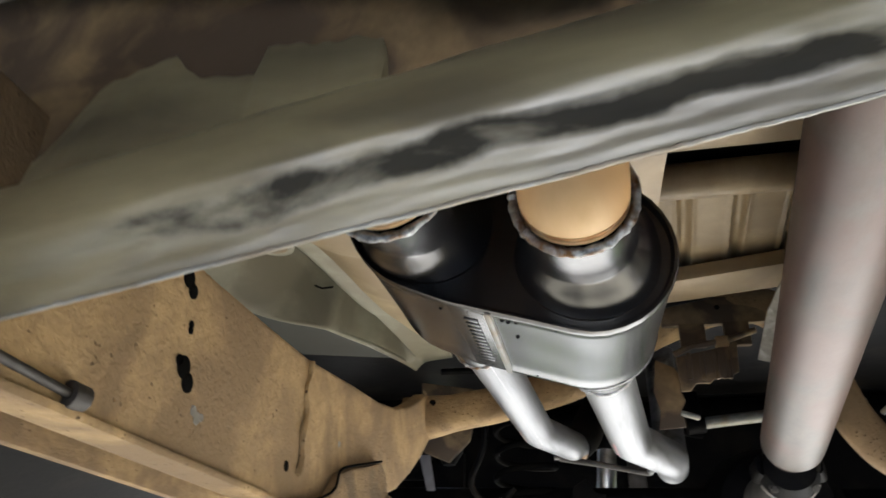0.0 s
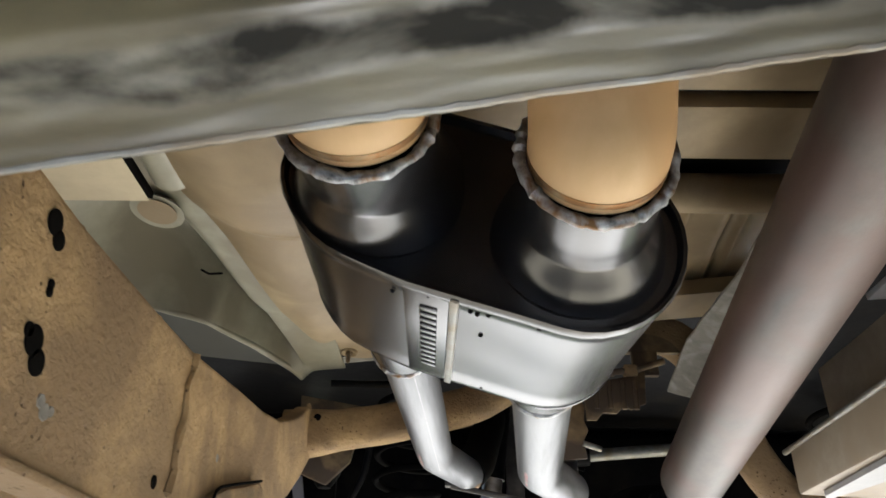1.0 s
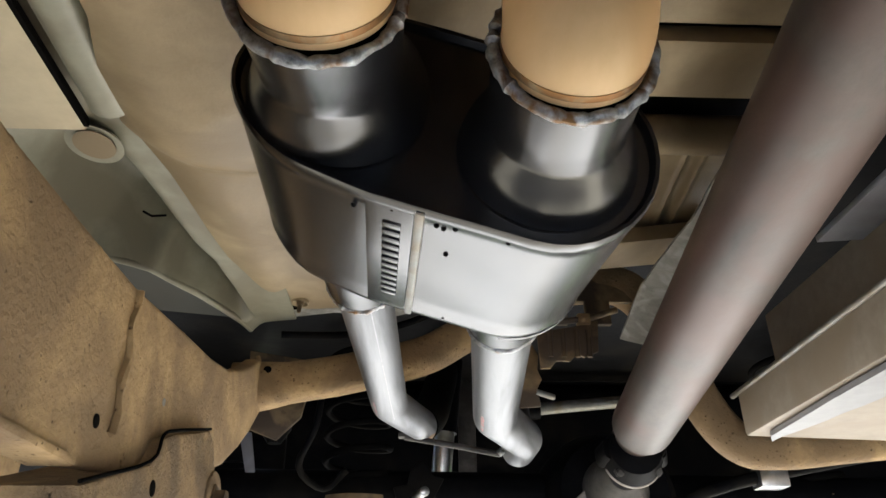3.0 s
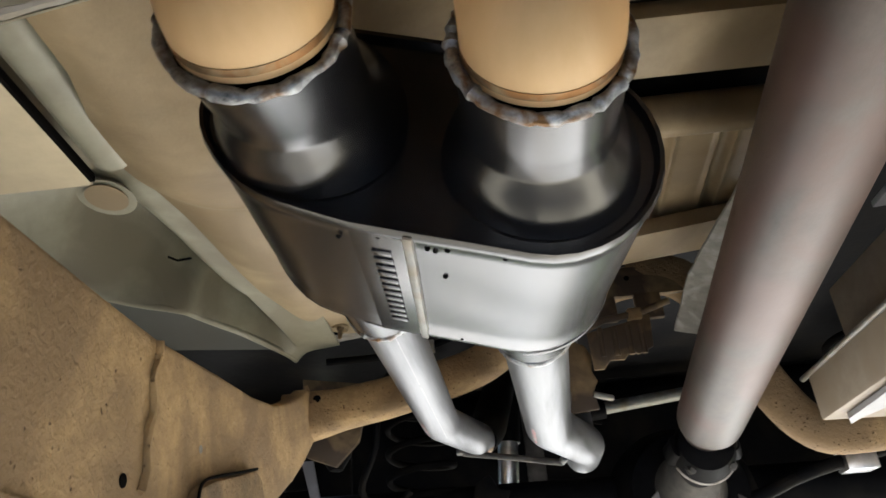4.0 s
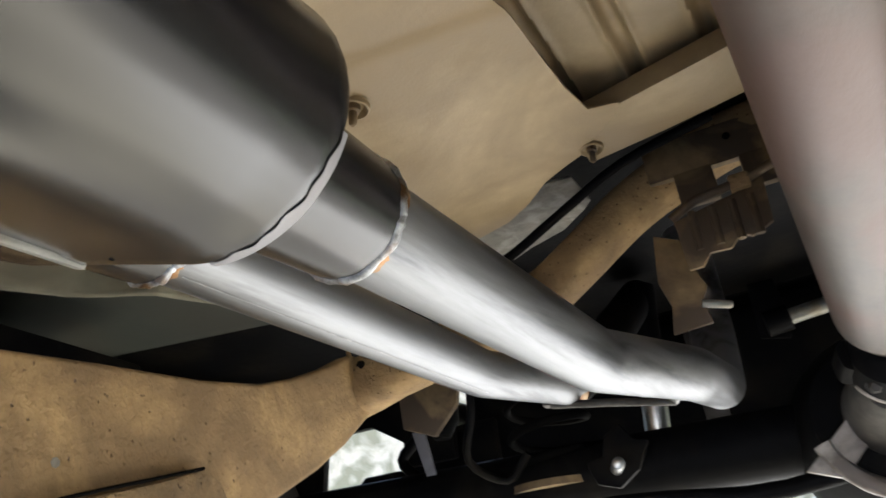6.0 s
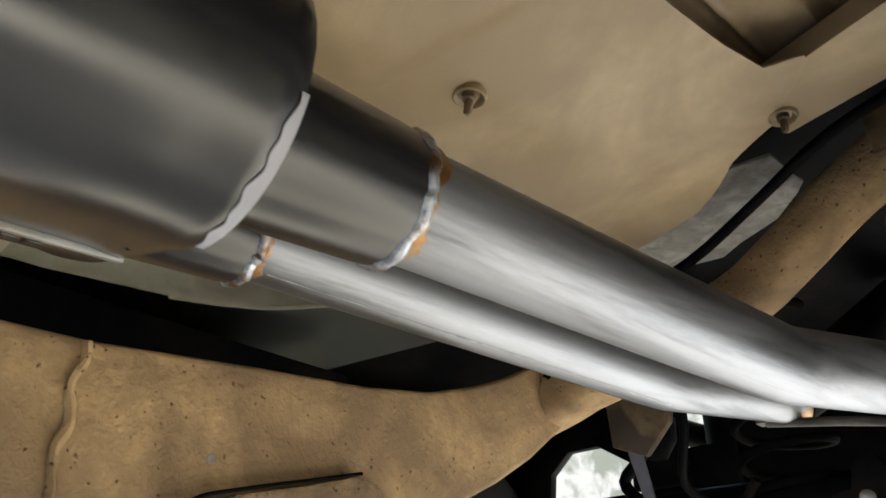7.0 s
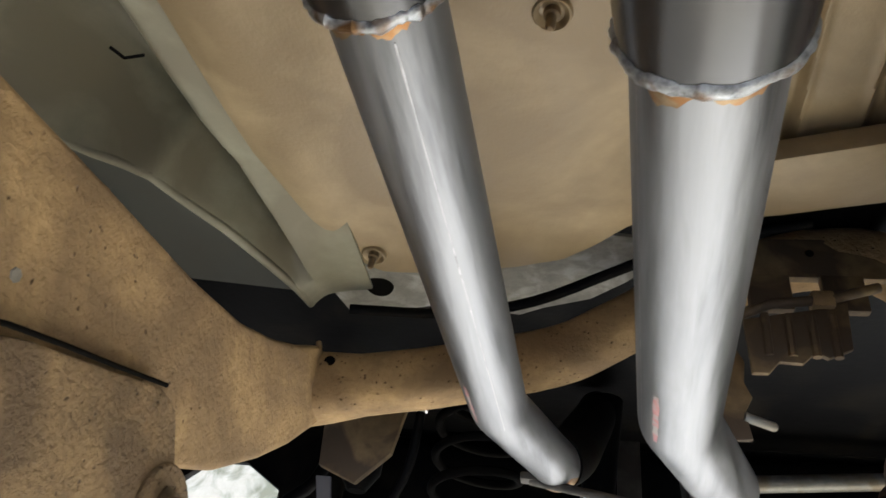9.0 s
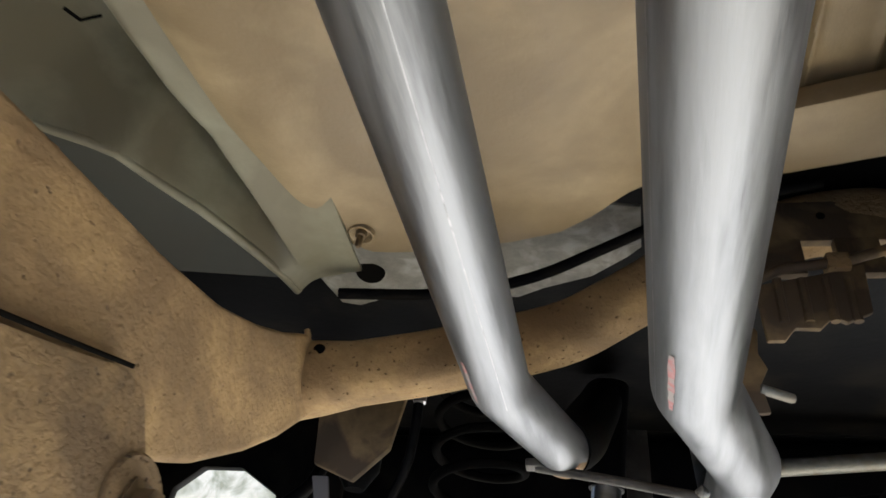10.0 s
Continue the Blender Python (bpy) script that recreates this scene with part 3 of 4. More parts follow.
part("folded_lip", tube([(0.172, 1.155, 0.806), (0.20, 1.15, 0.817), (0.25, 1.148, 0.822), (0.298, 1.15, 0.838)], 0.005, 10), BRONZE, clamp)
part("clip", box(0.236, 0.256, 1.143, 1.160, 0.813, 0.830, 0.003), DUST, clamp)
part("hanging_plate", prism([(0.174, 0.80), (0.25, 0.815), (0.268, 0.822), (0.264, 0.772), (0.242, 0.762), (0.232, 0.768), (0.22, 0.756), (0.20, 0.757), (0.19, 0.745), (0.176, 0.745)], "y", 1.150, 1.156, 0.0015), BRONZE, clamp)
for rx in (0.192, 0.212, 0.232, 0.25):
    part("pressed_rib", tube([(rx, 1.149, 0.762), (rx + 0.001, 1.149, 0.805)], 0.004, 8), BRONZE, clamp)
part("hole", lathe([(0, 0.004), (0.001, 0.004)], (0.249, 1.164, 0.886), (0, -1, 0), 14), HOLE, clamp)
drop = thing("drop_bracket", "brown grimy drop bracket with a scalloped edge", "bracket")
part("plate", prism([(0.146, 0.815), (0.175, 0.80), (0.183, 0.782), (0.180, 0.76), (0.186, 0.745), (0.178, 0.73), (0.182, 0.703), (0.140, 0.700), (0.146, 0.73), (0.138, 0.76)], "y", 1.20, 1.207, 0.002), BRONZE, drop)
part("stud", lathe([(0, 0.0045), (0.028, 0.0045), (0.030, 0.003)], (0.176, 1.2, 0.725), (1, 0.2, -0.25), 12), TIN, drop)

# ---- transmission crossmember ahead of the muffler ----
beam = thing("gearbox_crossmember", "olive grimy pressed steel gearbox crossmember with black smears", "crossmember")
PROF = [(0.237, 0.5485), (0.2362, 0.5515), (0.2345, 0.556), (0.2330, 0.561), (0.2310, 0.566), (0.2275, 0.5705), (0.2235, 0.5755), (0.2208, 0.582), (0.2200, 0.590), (0.2215, 0.601), (0.2235, 0.609), (0.226, 0.617), (0.230, 0.6225), (0.236, 0.6235)]


def beam_face(u, v):
    x = -0.40 + 0.95 * v
    k = u * (len(PROF) - 1)
    i = min(int(k), len(PROF) - 2)
    y = PROF[i][0] + (PROF[i + 1][0] - PROF[i][0]) * (k - i)
    z = PROF[i][1] + (PROF[i + 1][1] - PROF[i][1]) * (k - i)
    z += 0.0015 * noise.noise((x * 30, k, 0)) * (1 if u > 0.15 else 0.5)
    return Vector((x, y + 0.0195 - 0.055 * x, z + 0.0055 + 0.150 * x))


part("pressing", surface(beam_face, 50, 120, 0.003, Vector((0, 0.7, 0.7))), BEAM, beam)


RAGGED = [(-0.40, 0.575), (-0.26, 0.600), (-0.227, 0.617), (-0.201, 0.658), (-0.179, 0.666), (-0.156, 0.673), (-0.139, 0.654), (-0.105, 0.648), (-0.10, 0.666), (-0.034, 0.659), (-0.030, 0.620), (-0.02, 0.61)]


def mount_face(u, v):
    x = -0.40 + 0.375 * v
    top = lerp(RAGGED, x) + 0.006 + 0.004 * noise.noise((x * 90, 0, 2))
    z0 = 0.5975 + 0.150 * x
    return Vector((x, 0.2525 - 0.055 * x + 0.012 * u, z0 + (top - z0) * u + 0.004 * noise.noise((x * 25, u * 4, 3))))


lipline = [beam_face(0.02, k / 240) + Vector((0, -0.0008, 0.0006 * noise.noise((k * 0.9, 0, 0)))) for k in range(241)]
part("torn_edge", tube(lipline, [0.0011 * (1 + 0.6 * noise.noise((k * 0.7, 3, 0))) for k in range(241)], 6), TIN, beam, "bright ragged lower edge")


def back_blocker(u, v):
    x = -0.42 + 0.95 * v
    z0 = 0.6005 + 0.150 * x
    return Vector((x, 0.2665 - 0.055 * x, z0 + (0.80 - z0) * u))


# Sheet added behind the beam to block the gap with a dark brown.
part("back_blocker", surface(back_blocker, 4, 20, 0.002, Vector((0, 1, 0))), BRONZE, beam, "added brown sheet behind the beam, blocking the view")
part("mount_bracket", surface(mount_face, 24, 140, 0.004, Vector((0, 1, 0.2))), BEAM, beam, "olive dirty mount pressing on the beam")

# Housing added to fill the dark above the beam and hide the pipes.
gearbox = thing("gearbox", "dark gearbox housing added above the crossmember to hide the pipes", "gearbox")
part("housing", prism([(-0.55, 0.66), (-0.34, 0.74), (-0.12, 0.70), (0.0, 0.665), (0.12, 0.675), (0.26, 0.72), (0.50, 0.80), (0.50, 0.93), (-0.55, 0.93)], "y", -1.0, 0.235, 0.02, 3), DARK, gearbox)
part("mount_pad", prism([(-0.06, 0.71), (-0.02, 0.672), (0.01, 0.650), (0.07, 0.648), (0.11, 0.668), (0.16, 0.72)], "y", 0.10, 0.238, 0.008), DARK, gearbox)
part("side_pipe", tube([(-0.34, 0.17, 0.612), (-0.166, 0.17, 0.620), (-0.125, 0.17, 0.6225), (-0.08, 0.17, 0.629), (0.0, 0.17, 0.655), (0.05, 0.17, 0.68)], 0.0048, 14), TIN, gearbox, "greyish pipe crossing the housing")

side = thing("side_sill", "dark grey folded sill panel with a tan pinch flange", "sill panel")
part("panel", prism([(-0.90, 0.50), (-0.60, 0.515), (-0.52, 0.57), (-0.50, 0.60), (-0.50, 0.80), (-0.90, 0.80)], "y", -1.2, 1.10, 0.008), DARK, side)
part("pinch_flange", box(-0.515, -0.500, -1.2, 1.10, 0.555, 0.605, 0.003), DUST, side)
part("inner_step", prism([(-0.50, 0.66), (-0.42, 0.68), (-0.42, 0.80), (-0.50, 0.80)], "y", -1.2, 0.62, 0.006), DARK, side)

cable = thing("brake_cable", "black cable running above the rear crossmember", "cable")
part("line", tube(smooth_path([(-0.20, 1.14, 0.79), (-0.10, 1.15, 0.795), (-0.02, 1.155, 0.815), (0.06, 1.15, 0.85), (0.14, 1.13, 0.875), (0.24, 1.12, 0.89)]), 0.0055, 10), DARK, cable)
part("clip", box(-0.065, -0.045, 1.145, 1.165, 0.797, 0.812, 0.002), TIN, cable)

# ---- muffler ----
muffler = thing("muffler", "black enamelled oval dual-inlet steel muffler", "muffler")
AXIS = Vector((-0.0346, 1, 0.0856)).normalized()
MUF = Matrix.Translation((-0.0008, 0.4477, 0.6478)) @ AXIS.to_track_quat("Y", "Z").to_matrix().to_4x4() @ pose(0, 0, 0, 0, 15.9, 0)
HW, HT, FRONT, REAR, LONG = 0.117, 0.0555, 0.459, 0.600, 0.1667


def muf(q):
    """From the case's own drawing, whose end seams lie at FRONT and REAR, to the world."""
    u, y, v = q
    if y < FRONT:
        y -= FRONT
    elif y <= REAR:
        y = (y - FRONT) * LONG / (REAR - FRONT)
    else:
        y = LONG + y - REAR
    return MUF @ Vector((u, y, v))


def oval(hw, ht, n=16):
    """Outline of the case: flat top and bottom, round ends."""
    r = ht
    pts = []
    for cx, a0 in ((hw - r, -90), (-(hw - r), 90)):
        for k in range(n + 1):
            a = radians(a0 + 180 * k / n)
            pts.append((cx + r * math.cos(a), r * math.sin(a)))
    out = []
    for (a, b), (c, d) in zip(pts, pts[1:] + pts[:1]):
        m = max(1, int(math.hypot(c - a, d - b) / 0.012))
        out += [(a + (c - a) * k / m, b + (d - b) * k / m) for k in range(m)]
    return out


def oval_shell(rows):
    """Rows of (y, inset): rings of the outline joined along y."""
    bm = bmesh.new()
    rings = []
    for y, inset in rows:
        ring = []
        for u, v in oval(HW - inset, HT - inset):
            dent = 0.0006 * noise.noise((u * 22, y * 22, v * 20))
            if v < 0 and u < -0.027:
                dent += 0.12 * (-0.027 - u) * min(1, -v / (HT * 0.8))
            ring.append(bm.verts.new(muf((u, y, v + dent))))
        rings.append(ring)
    n = len(rings[0])
    for a, b in zip(rings, rings[1:]):
        for k in range(n):
            bm.faces.new((a[k], a[(k + 1) % n], b[(k + 1) % n], b[k]))
    return bm, rings


bm, rings = oval_shell([(0.463, 0.004), (0.4595, 0.002), (0.459, 0.0), (0.462, -0.0012), (0.467, -0.001), (0.470, 0.0)] + [(0.475 + 0.0123 * k, 0.0) for k in range(10)] + [(0.592, -0.001), (0.597, -0.0012), (0.600, 0.0), (0.5995, 0.002), (0.596, 0.004)])
part("case", bm, BLACK, muffler)
for yy, out in ((0.464, 0.452), (0.595, 0.600)):
    bm, rings = oval_shell([(yy, 0.0035), (yy + 0.0005, 0.006), (yy + 0.001, 0.02)])
    bm.faces.new(rings[-1])
    part("end_plate", bm, BLACK, muffler)
# inlet necks: a straight sleeve that flares onto the front plate; rows of (share of the way, radius, flare upwards)
RINGS = ((Vector((0.0505, 0.374, 0.6275)), 0.058), (Vector((-0.0580, 0.354, 0.6365)), -0.059))
for centre, u in RINGS:
    foot = muf((u, 0.4635, -0.003))
    bm = bmesh.new()
    rings = []
    for k, ru, hi in ((0, 0.0352, 1.0), (0.20, 0.0352, 1.0), (0.42, 0.0350, 1.0), (0.56, 0.0350, 1.0), (0.60, 0.0358, 1.0), (0.70, 0.0400, 1.05), (0.82, 0.0440, 1.1), (0.93, 0.0475, 1.15), (1.0, 0.0490, 1.15)):
        c = centre.lerp(foot, k)
        wide, deep = MUF.to_3x3() @ Vector((1, 0, 0)), MUF.to_3x3() @ Vector((0, 0, 1))
        ring = []
        for n in range(64):
            a = 2 * math.pi * n / 64
            ring.append(bm.verts.new(c + wide * ru * math.cos(a) + deep * math.sin(a) * (ru * hi if math.sin(a) > 0 else ru * (1 - 0.12 * k * k))))
        rings.append(ring)
    for p, q in zip(rings, rings[1:]):
        for n in range(64):
            bm.faces.new((p[n], p[(n + 1) % 64], q[(n + 1) % 64], q[n]))
    part("inlet_neck", bm, BLACK, muffler)
    bead = [centre + wide * 0.0352 * math.cos(a) + deep * 0.0352 * math.sin(a) + AXIS * (0.003 * math.sin(a * 7 + u * 40) * noise.noise((a * 2, u, 0))) for a in [2 * math.pi * n / 90 for n in range(91)]]
    part("weld_bead", tube(bead, [0.0029 * (1 + 0.5 * noise.noise((n * 0.7, u * 90, 3))) for n in range(91)], 10), WELD, muffler, "lumpy grey weld bead")
# outlet necks, in line with the tail pipes
RP = [(0.0595, 0.695, 0.6375), (0.0898, 1.022, 0.6413), (0.150, 1.185, 0.652), (0.164, 1.335, 0.668), (0.168, 1.39, 0.75), (0.168, 1.40, 0.90)]
LP = [(-0.0572, 0.689, 0.6649), (-0.0412, 1.105, 0.6793), (0.008, 1.268, 0.691)]
RR, LR = 0.0270, 0.0240
for pts, r in ((RP, RR), (LP, LR)):
    d = Vector(pts[1]) - Vector(pts[0])
    part("outlet_neck", lathe([(-0.090, r + 0.013), (-0.084, r + 0.0105), (-0.076, r + 0.0085), (-0.060, r + 0.0068), (-0.040, r + 0.0058), (-0.012, r + 0.0048), (-0.002, r + 0.0042), (-0.001, r)], pts[0], d, 48, closed=False), BLACK, muffler)
# lap seam, dents and the raised word panel on the belly
seam = box(0.0005, 0.0055, 0.462, 0.599, -HT - 0.0028, -HT + 0.001, 0.001)
for v in seam.verts:
    v.co = muf(v.co)
part("lap_seam", seam, TIN, muffler, "bright folded lap seam")
lap = box(-0.0265, 0.0, 0.464, 0.597, -HT - 0.0012, -HT + 0.001, 0.0008)
for v in lap.verts:
    v.co = muf(v.co)
part("lap_strip", lap, BLACK, muffler)
for k in range(12):
    b = box(-0.0170, -0.0065, 0.480 + k * 0.0082, 0.4850 + k * 0.0082, -HT - 0.0026, -HT, 0.0008)
    for v in b.verts:
        v.co = muf(v.co)
    part("raised_mark", b, BLACK, muffler, "raised bar in the stamped panel")


def worn(u, v):
    a = radians(-82 + 74 * v)
    w = 0.0045 * (0.55 + 0.45 * math.sin(math.pi * v) + 0.5 * noise.noise((v * 9, 2, 0)))
    r = HT + 0.0016
    return muf((HW - HT + r * math.cos(a), 0.6002 - w * u, r * math.sin(a)))


part("worn_rim", surface(worn, 4, 60, 0.0003), PALE, muffler, "bare worn metal along the rear rim")
for px, py in ((-0.033, 0.475), (-0.012, 0.468), (0.012, 0.472), (0.016, 0.473), (0.022, 0.47), (0.05, 0.468), (0.02, 0.50), (-0.012, 0.590), (-0.018, 0.592), (0.028, 0.592)):
    b = lathe([(0, 0.0016), (0.0012, 0.001)], muf((px, py, -HT)), (MUF.to_3x3() @ Vector((0, 0, -1))), 8)
    part("spatter", b, HOLE, muffler)

# ---- pipes ahead of the muffler ----
for centre, u in RINGS:
    p = thing("inlet_pipe", "tan-orange coated steel inlet pipe welded to the muffler", "exhaust pipe", "inlet pipes")
    pts = bent_path([centre + Vector((0, 0.002, 0)), centre + Vector((0, -0.012, 0.001)), centre + Vector((-0.002, -0.042, 0.034)), centre + Vector((-0.002, -0.047, 0.13)), centre + Vector((-0.002, -0.047, 0.27))], 0.035)
    part("pipe", tube(pts, 0.0322, 48), ORANGE, p)
    part("scorch_ring", tube([pts[0] + Vector((0, -0.003, 0)), pts[0] + Vector((0, -0.0065, 0.0003))], 0.0324, 48), RUST, p, "rust-brown scorched ring by the weld")

# ---- pipes behind the muffler ----
for pts, r in ((RP, RR), (LP, LR)):
    p = thing("tail_pipe", "silver aluminised steel tail pipe with tight bends", "exhaust pipe", "tail pipes")
    path = bent_path(pts, 0.011, 4)
    pipe = part("pipe", tube(path, r, 48), STEEL, p)
    turn = (Vector(pts[1]) - Vector(pts[0])).to_track_quat("Y", "Z").to_matrix().to_4x4()
    pipe.data.transform(turn.inverted())
    pipe.matrix_basis = turn
    a, d = Vector(pts[0]), (Vector(pts[1]) - Vector(pts[0])).normalized()
    tint_side = d.cross(Vector((0, 0, 1))).normalized()
    tint_up = tint_side.cross(d)

    def tint(u, v, a=a, d=d, s=tint_side, w=tint_up, r=r):
        t = 2 * math.pi * v
        far = 0.005 + 0.007 * max(0, noise.noise((math.cos(t) * 2, math.sin(t) * 2, r * 90))) + 0.003 * noise.noise((math.cos(t) * 9, math.sin(t) * 9, r * 90))
        return a + d * (0.001 + far * u) + (s * math.cos(t) + w * math.sin(t)) * (r + 0.0004)
    part("heat_tint", surface(tint, 4, 96), RUST, p, "orange heat tint beside the weld")
    side = d.cross(Vector((0, 0, 1))).normalized()
    nor = side.cross(d)
    bead = [a + (side * math.cos(t) + nor * math.sin(t)) * (r + 0.0022) + d * 0.002 * noise.noise((t * 3, r, 0)) for t in [2 * math.pi * k / 80 for k in range(81)]]
    part("weld_bead", tube(bead, [0.0036 * (1 + 0.4 * noise.noise((k * 0.8, r * 900, 5))) for k in range(81)], 10), WELD, p, "lumpy bright weld bead")
    ang = math.atan2(-0.80, -0.6)
    def strip(u, v, a=a, d=d, side=side, nor=nor, r=r, ang=ang, far=(Vector(pts[1]) - a).length):
        t = ang + (u - 0.5) * (0.12 + 0.10 * noise.noise((v * 6, r * 50, 1)))
        return a + d * (far - 0.085 + 0.070 * v) + (side * math.cos(t) + nor * math.sin(t)) * (r + 0.0006)
    part("chalk_mark", surface(strip, 6, 10, 0.0001), CHALK, p, "faded red chalk mark")
    for turn, wide in ((0.30, 0.030),) if pts is LP else ((-1.12, 0.028),):
        def stripe(u, v, a=a, d=d, side=side, nor=nor, r=r, turn=turn, wide=wide, far=(Vector(pts[1]) - a).length):
            t = turn + (u - 0.5) * wide * (1 + 0.6 * noise.noise((v * 14, turn, 0)))
            return a + d * (0.012 + (far - 0.020) * v) + (side * math.sin(t) - nor * math.cos(t)) * (r + 0.0003)
        part("seam_line", surface(stripe, 2, 60, 0.0002), SEAM, p, "bright drawn seam along the pipe")
over = thing("over_axle_pipe", "dark sooty pipe rising over the axle", "exhaust pipe")
part("pipe", tube(bent_path([(0.004, 1.262, 0.692), (0.02, 1.30, 0.715), (0.05, 1.50, 0.84), (0.06, 1.60, 0.90)], 0.05), 0.029, 32), DARK, over)
part("rust_collar", lathe([(-0.004, 0.0252), (0.010, 0.0256), (0.016, 0.0252)], (0.003, 1.258, 0.690), (0.31, 0.94, 0.11), 40, closed=False), RUST, over, "rusty welded collar")
hanger = thing("hanger_rod", "thin dark steel rod tying the two tail pipes", "rod")
part("rod", tube([(-0.020, 1.262, 0.672), (0.05, 1.248, 0.657), (0.121, 1.234, 0.640)], 0.0045, 12), IRON, hanger)
part("tab", box(-0.030, -0.004, 1.255, 1.272, 0.671, 0.679, 0.002), IRON, hanger)
part("tack_weld", lathe([(-0.006, 0.002), (0, 0.007), (0.006, 0.002)], (0.122, 1.232, 0.643), (1, 0, 0), 12), WELD, hanger)

# ---- driveshaft, axle and rear suspension ----
SA = Vector((0.0966, 1, -0.078)).normalized()
S0 = Vector((0.3119, 1.0, 0.6915))
shaft = thing("driveshaft", "brown weathered steel driveshaft with a worn end", "driveshaft")
part("tube", lathe([(-1.9, 0.045), (0.195, 0.045), (0.205, 0.0445), (0.222, 0.036), (0.226, 0.0345)], S0, SA, 64), SHAFT, shaft)
part("weld_yoke", lathe([(0.226, 0.0345), (0.262, 0.033), (0.272, 0.035), (0.276, 0.036), (0.280, 0.030)], S0, SA, 48), SHAFT, shaft)
YC = S0 + SA * 0.288 + Vector((-0.004, 0, -0.020))
part("universal_joint", tube([YC + Vector((k * 0.046, 0.004, 0.006)) for k in (-1, 1)], 0.017, 20), DARK, shaft)
part("yoke_cup", lathe([(-0.040, 0.028), (-0.036, 0.039), (-0.012, 0.0455), (0.004, 0.047), (0.008, 0.042)], YC, SA, 40), DARK, shaft)
part("yoke_rim", tube([YC + SA * 0.004 + Vector((0.046 * math.cos(radians(a)), 0, 0.046 * math.sin(radians(a)))) for a in range(205, 336, 5)], 0.0032, 8), CAST, shaft, "paler lower rim of the yoke")
part("grease_slot", tube([YC + Vector((0.018 * math.cos(radians(a)) , -0.012, -0.036 + 0.005 * math.sin(radians(a)))) for a in range(0, 361, 20)], 0.0016, 6), CAST, shaft)
for sx in (-1, 1):
    part("yoke_ear", tube([YC + SA * -0.022 + Vector((sx * 0.032, 0, 0.004)), YC + SA * 0.012 + Vector((sx * 0.041, 0, 0))], 0.017, 16, squash=0.6), DARK, shaft)
    part("strap_bolt", hexbolt(bmesh.new(), YC + Vector((sx * 0.029, -0.020, -0.028)), (0, -1, -0.4), 0.006, 0.009), IRON, shaft)
part("spring_clip", tube(smooth_path([S0 + SA * s + Vector((0.033, 0, dz)) for s, dz in ((0.214, -0.020), (0.226, -0.028), (0.240, -0.032))]), 0.003, 8), HOLE, shaft)

axle = thing("rear_axle", "dark greasy cast rear axle with its differential", "axle")
PC = Vector((0.335, 1.40, 0.617))
part("pinion_snout", lathe([(-0.100, 0.026), (-0.088, 0.033), (-0.055, 0.043), (-0.010, 0.054), (0.02, 0.062)], PC, SA, 40), IRON, axle)
part("housing", lathe([(-0.004, 0.052), (0.004, 0.090), (0.010, 0.094), (0.06, 0.112), (0.10, 0.128), (0.15, 0.135), (0.22, 0.12), (0.27, 0.06)], PC, SA, 48), DARK, axle)
# Lit lower arc of the rim drawn in pale cast; the housing is DARK.
part("housing_rim", tube([PC + Vector((0.090 * math.cos(radians(a)), -0.004, 0.090 * math.sin(radians(a)))) for a in range(196, 345, 6)], 0.0105, 12, squash=0.7, wobble=0.15), CAST, axle, "lower rim coloured pale for light from below")
part("rib_web", prism([(1.325, 0.603), (1.340, 0.577), (1.372, 0.540), (1.405, 0.530), (1.405, 0.605)], "x", 0.328, 0.359, 0.004), CAST, axle, "grey cast rib")
for flip in (-1, 1):
    part("side_web", prism([(0.335 + flip * u, v) for u, v in ((0.112, 0.566), (0.046, 0.622), (0.036, 0.588), (0.074, 0.552))], "y", 1.392, 1.404, 0.003), CAST, axle, "grey cast side web")
part("axle_tube", tube([(-0.62, 1.52, 0.634), (1.40, 1.52, 0.602)], 0.046, 24), DARK, axle)
rod = thing("panhard_rod", "dull galvanised steel rod across the axle", "rod")
part("bar", tube([(0.262, 1.74, 0.846), (0.32, 1.74, 0.852), (0.62, 1.74, 0.880)], 0.0135, 16), TIN, rod)
part("end_bushing", lathe([(-0.02, 0.022), (0.02, 0.022)], (0.258, 1.74, 0.846), (1, 0, 0.1), 20), DARK, rod)
part("mount_bracket", prism([(0.225, 0.83), (0.272, 0.82), (0.280, 0.87), (0.27, 0.95), (0.23, 0.95)], "y", 1.765, 1.775, 0.003), DARK, rod)

spring = thing("coil_spring", "black painted coil spring above the axle", "spring")
part("coil", tube([(-0.107 + 0.060 * math.cos(t), 1.53 + 0.060 * math.sin(t), 0.62 + 0.0075 * t) for t in [k * 0.2 for k in range(190)]], 0.0065, 10), HOLE, spring)
part("seat_plate", lathe([(0, 0.075), (0.01, 0.075), (0.012, 0.04)], (-0.107, 1.53, 0.612), (0, 0, 1), 32), BRONZE, spring)
shock = thing("shock_absorber", "dull silver shock absorber tube", "shock absorber")
part("body", lathe([(0, 0.018), (0.002, 0.019), (0.24, 0.019), (0.245, 0.010), (0.30, 0.008)], (0.042, 1.55, 0.600), (0.10, 0.03, 1), 28), SILVER, shock)
part("dust_boot", lathe([(0.15, 0.023), (0.30, 0.024)], (0.042, 1.55, 0.600), (0.10, 0.03, 1), 28), DARK, shock)

# Dark tank-like box added behind the axle to block the sky.
tank = thing("rear_sky_blocker", "added black tank-like box behind the axle, blocking the sky", "fuel tank")
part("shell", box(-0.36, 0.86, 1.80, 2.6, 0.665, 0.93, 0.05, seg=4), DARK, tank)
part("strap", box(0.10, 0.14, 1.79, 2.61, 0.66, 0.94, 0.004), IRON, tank)
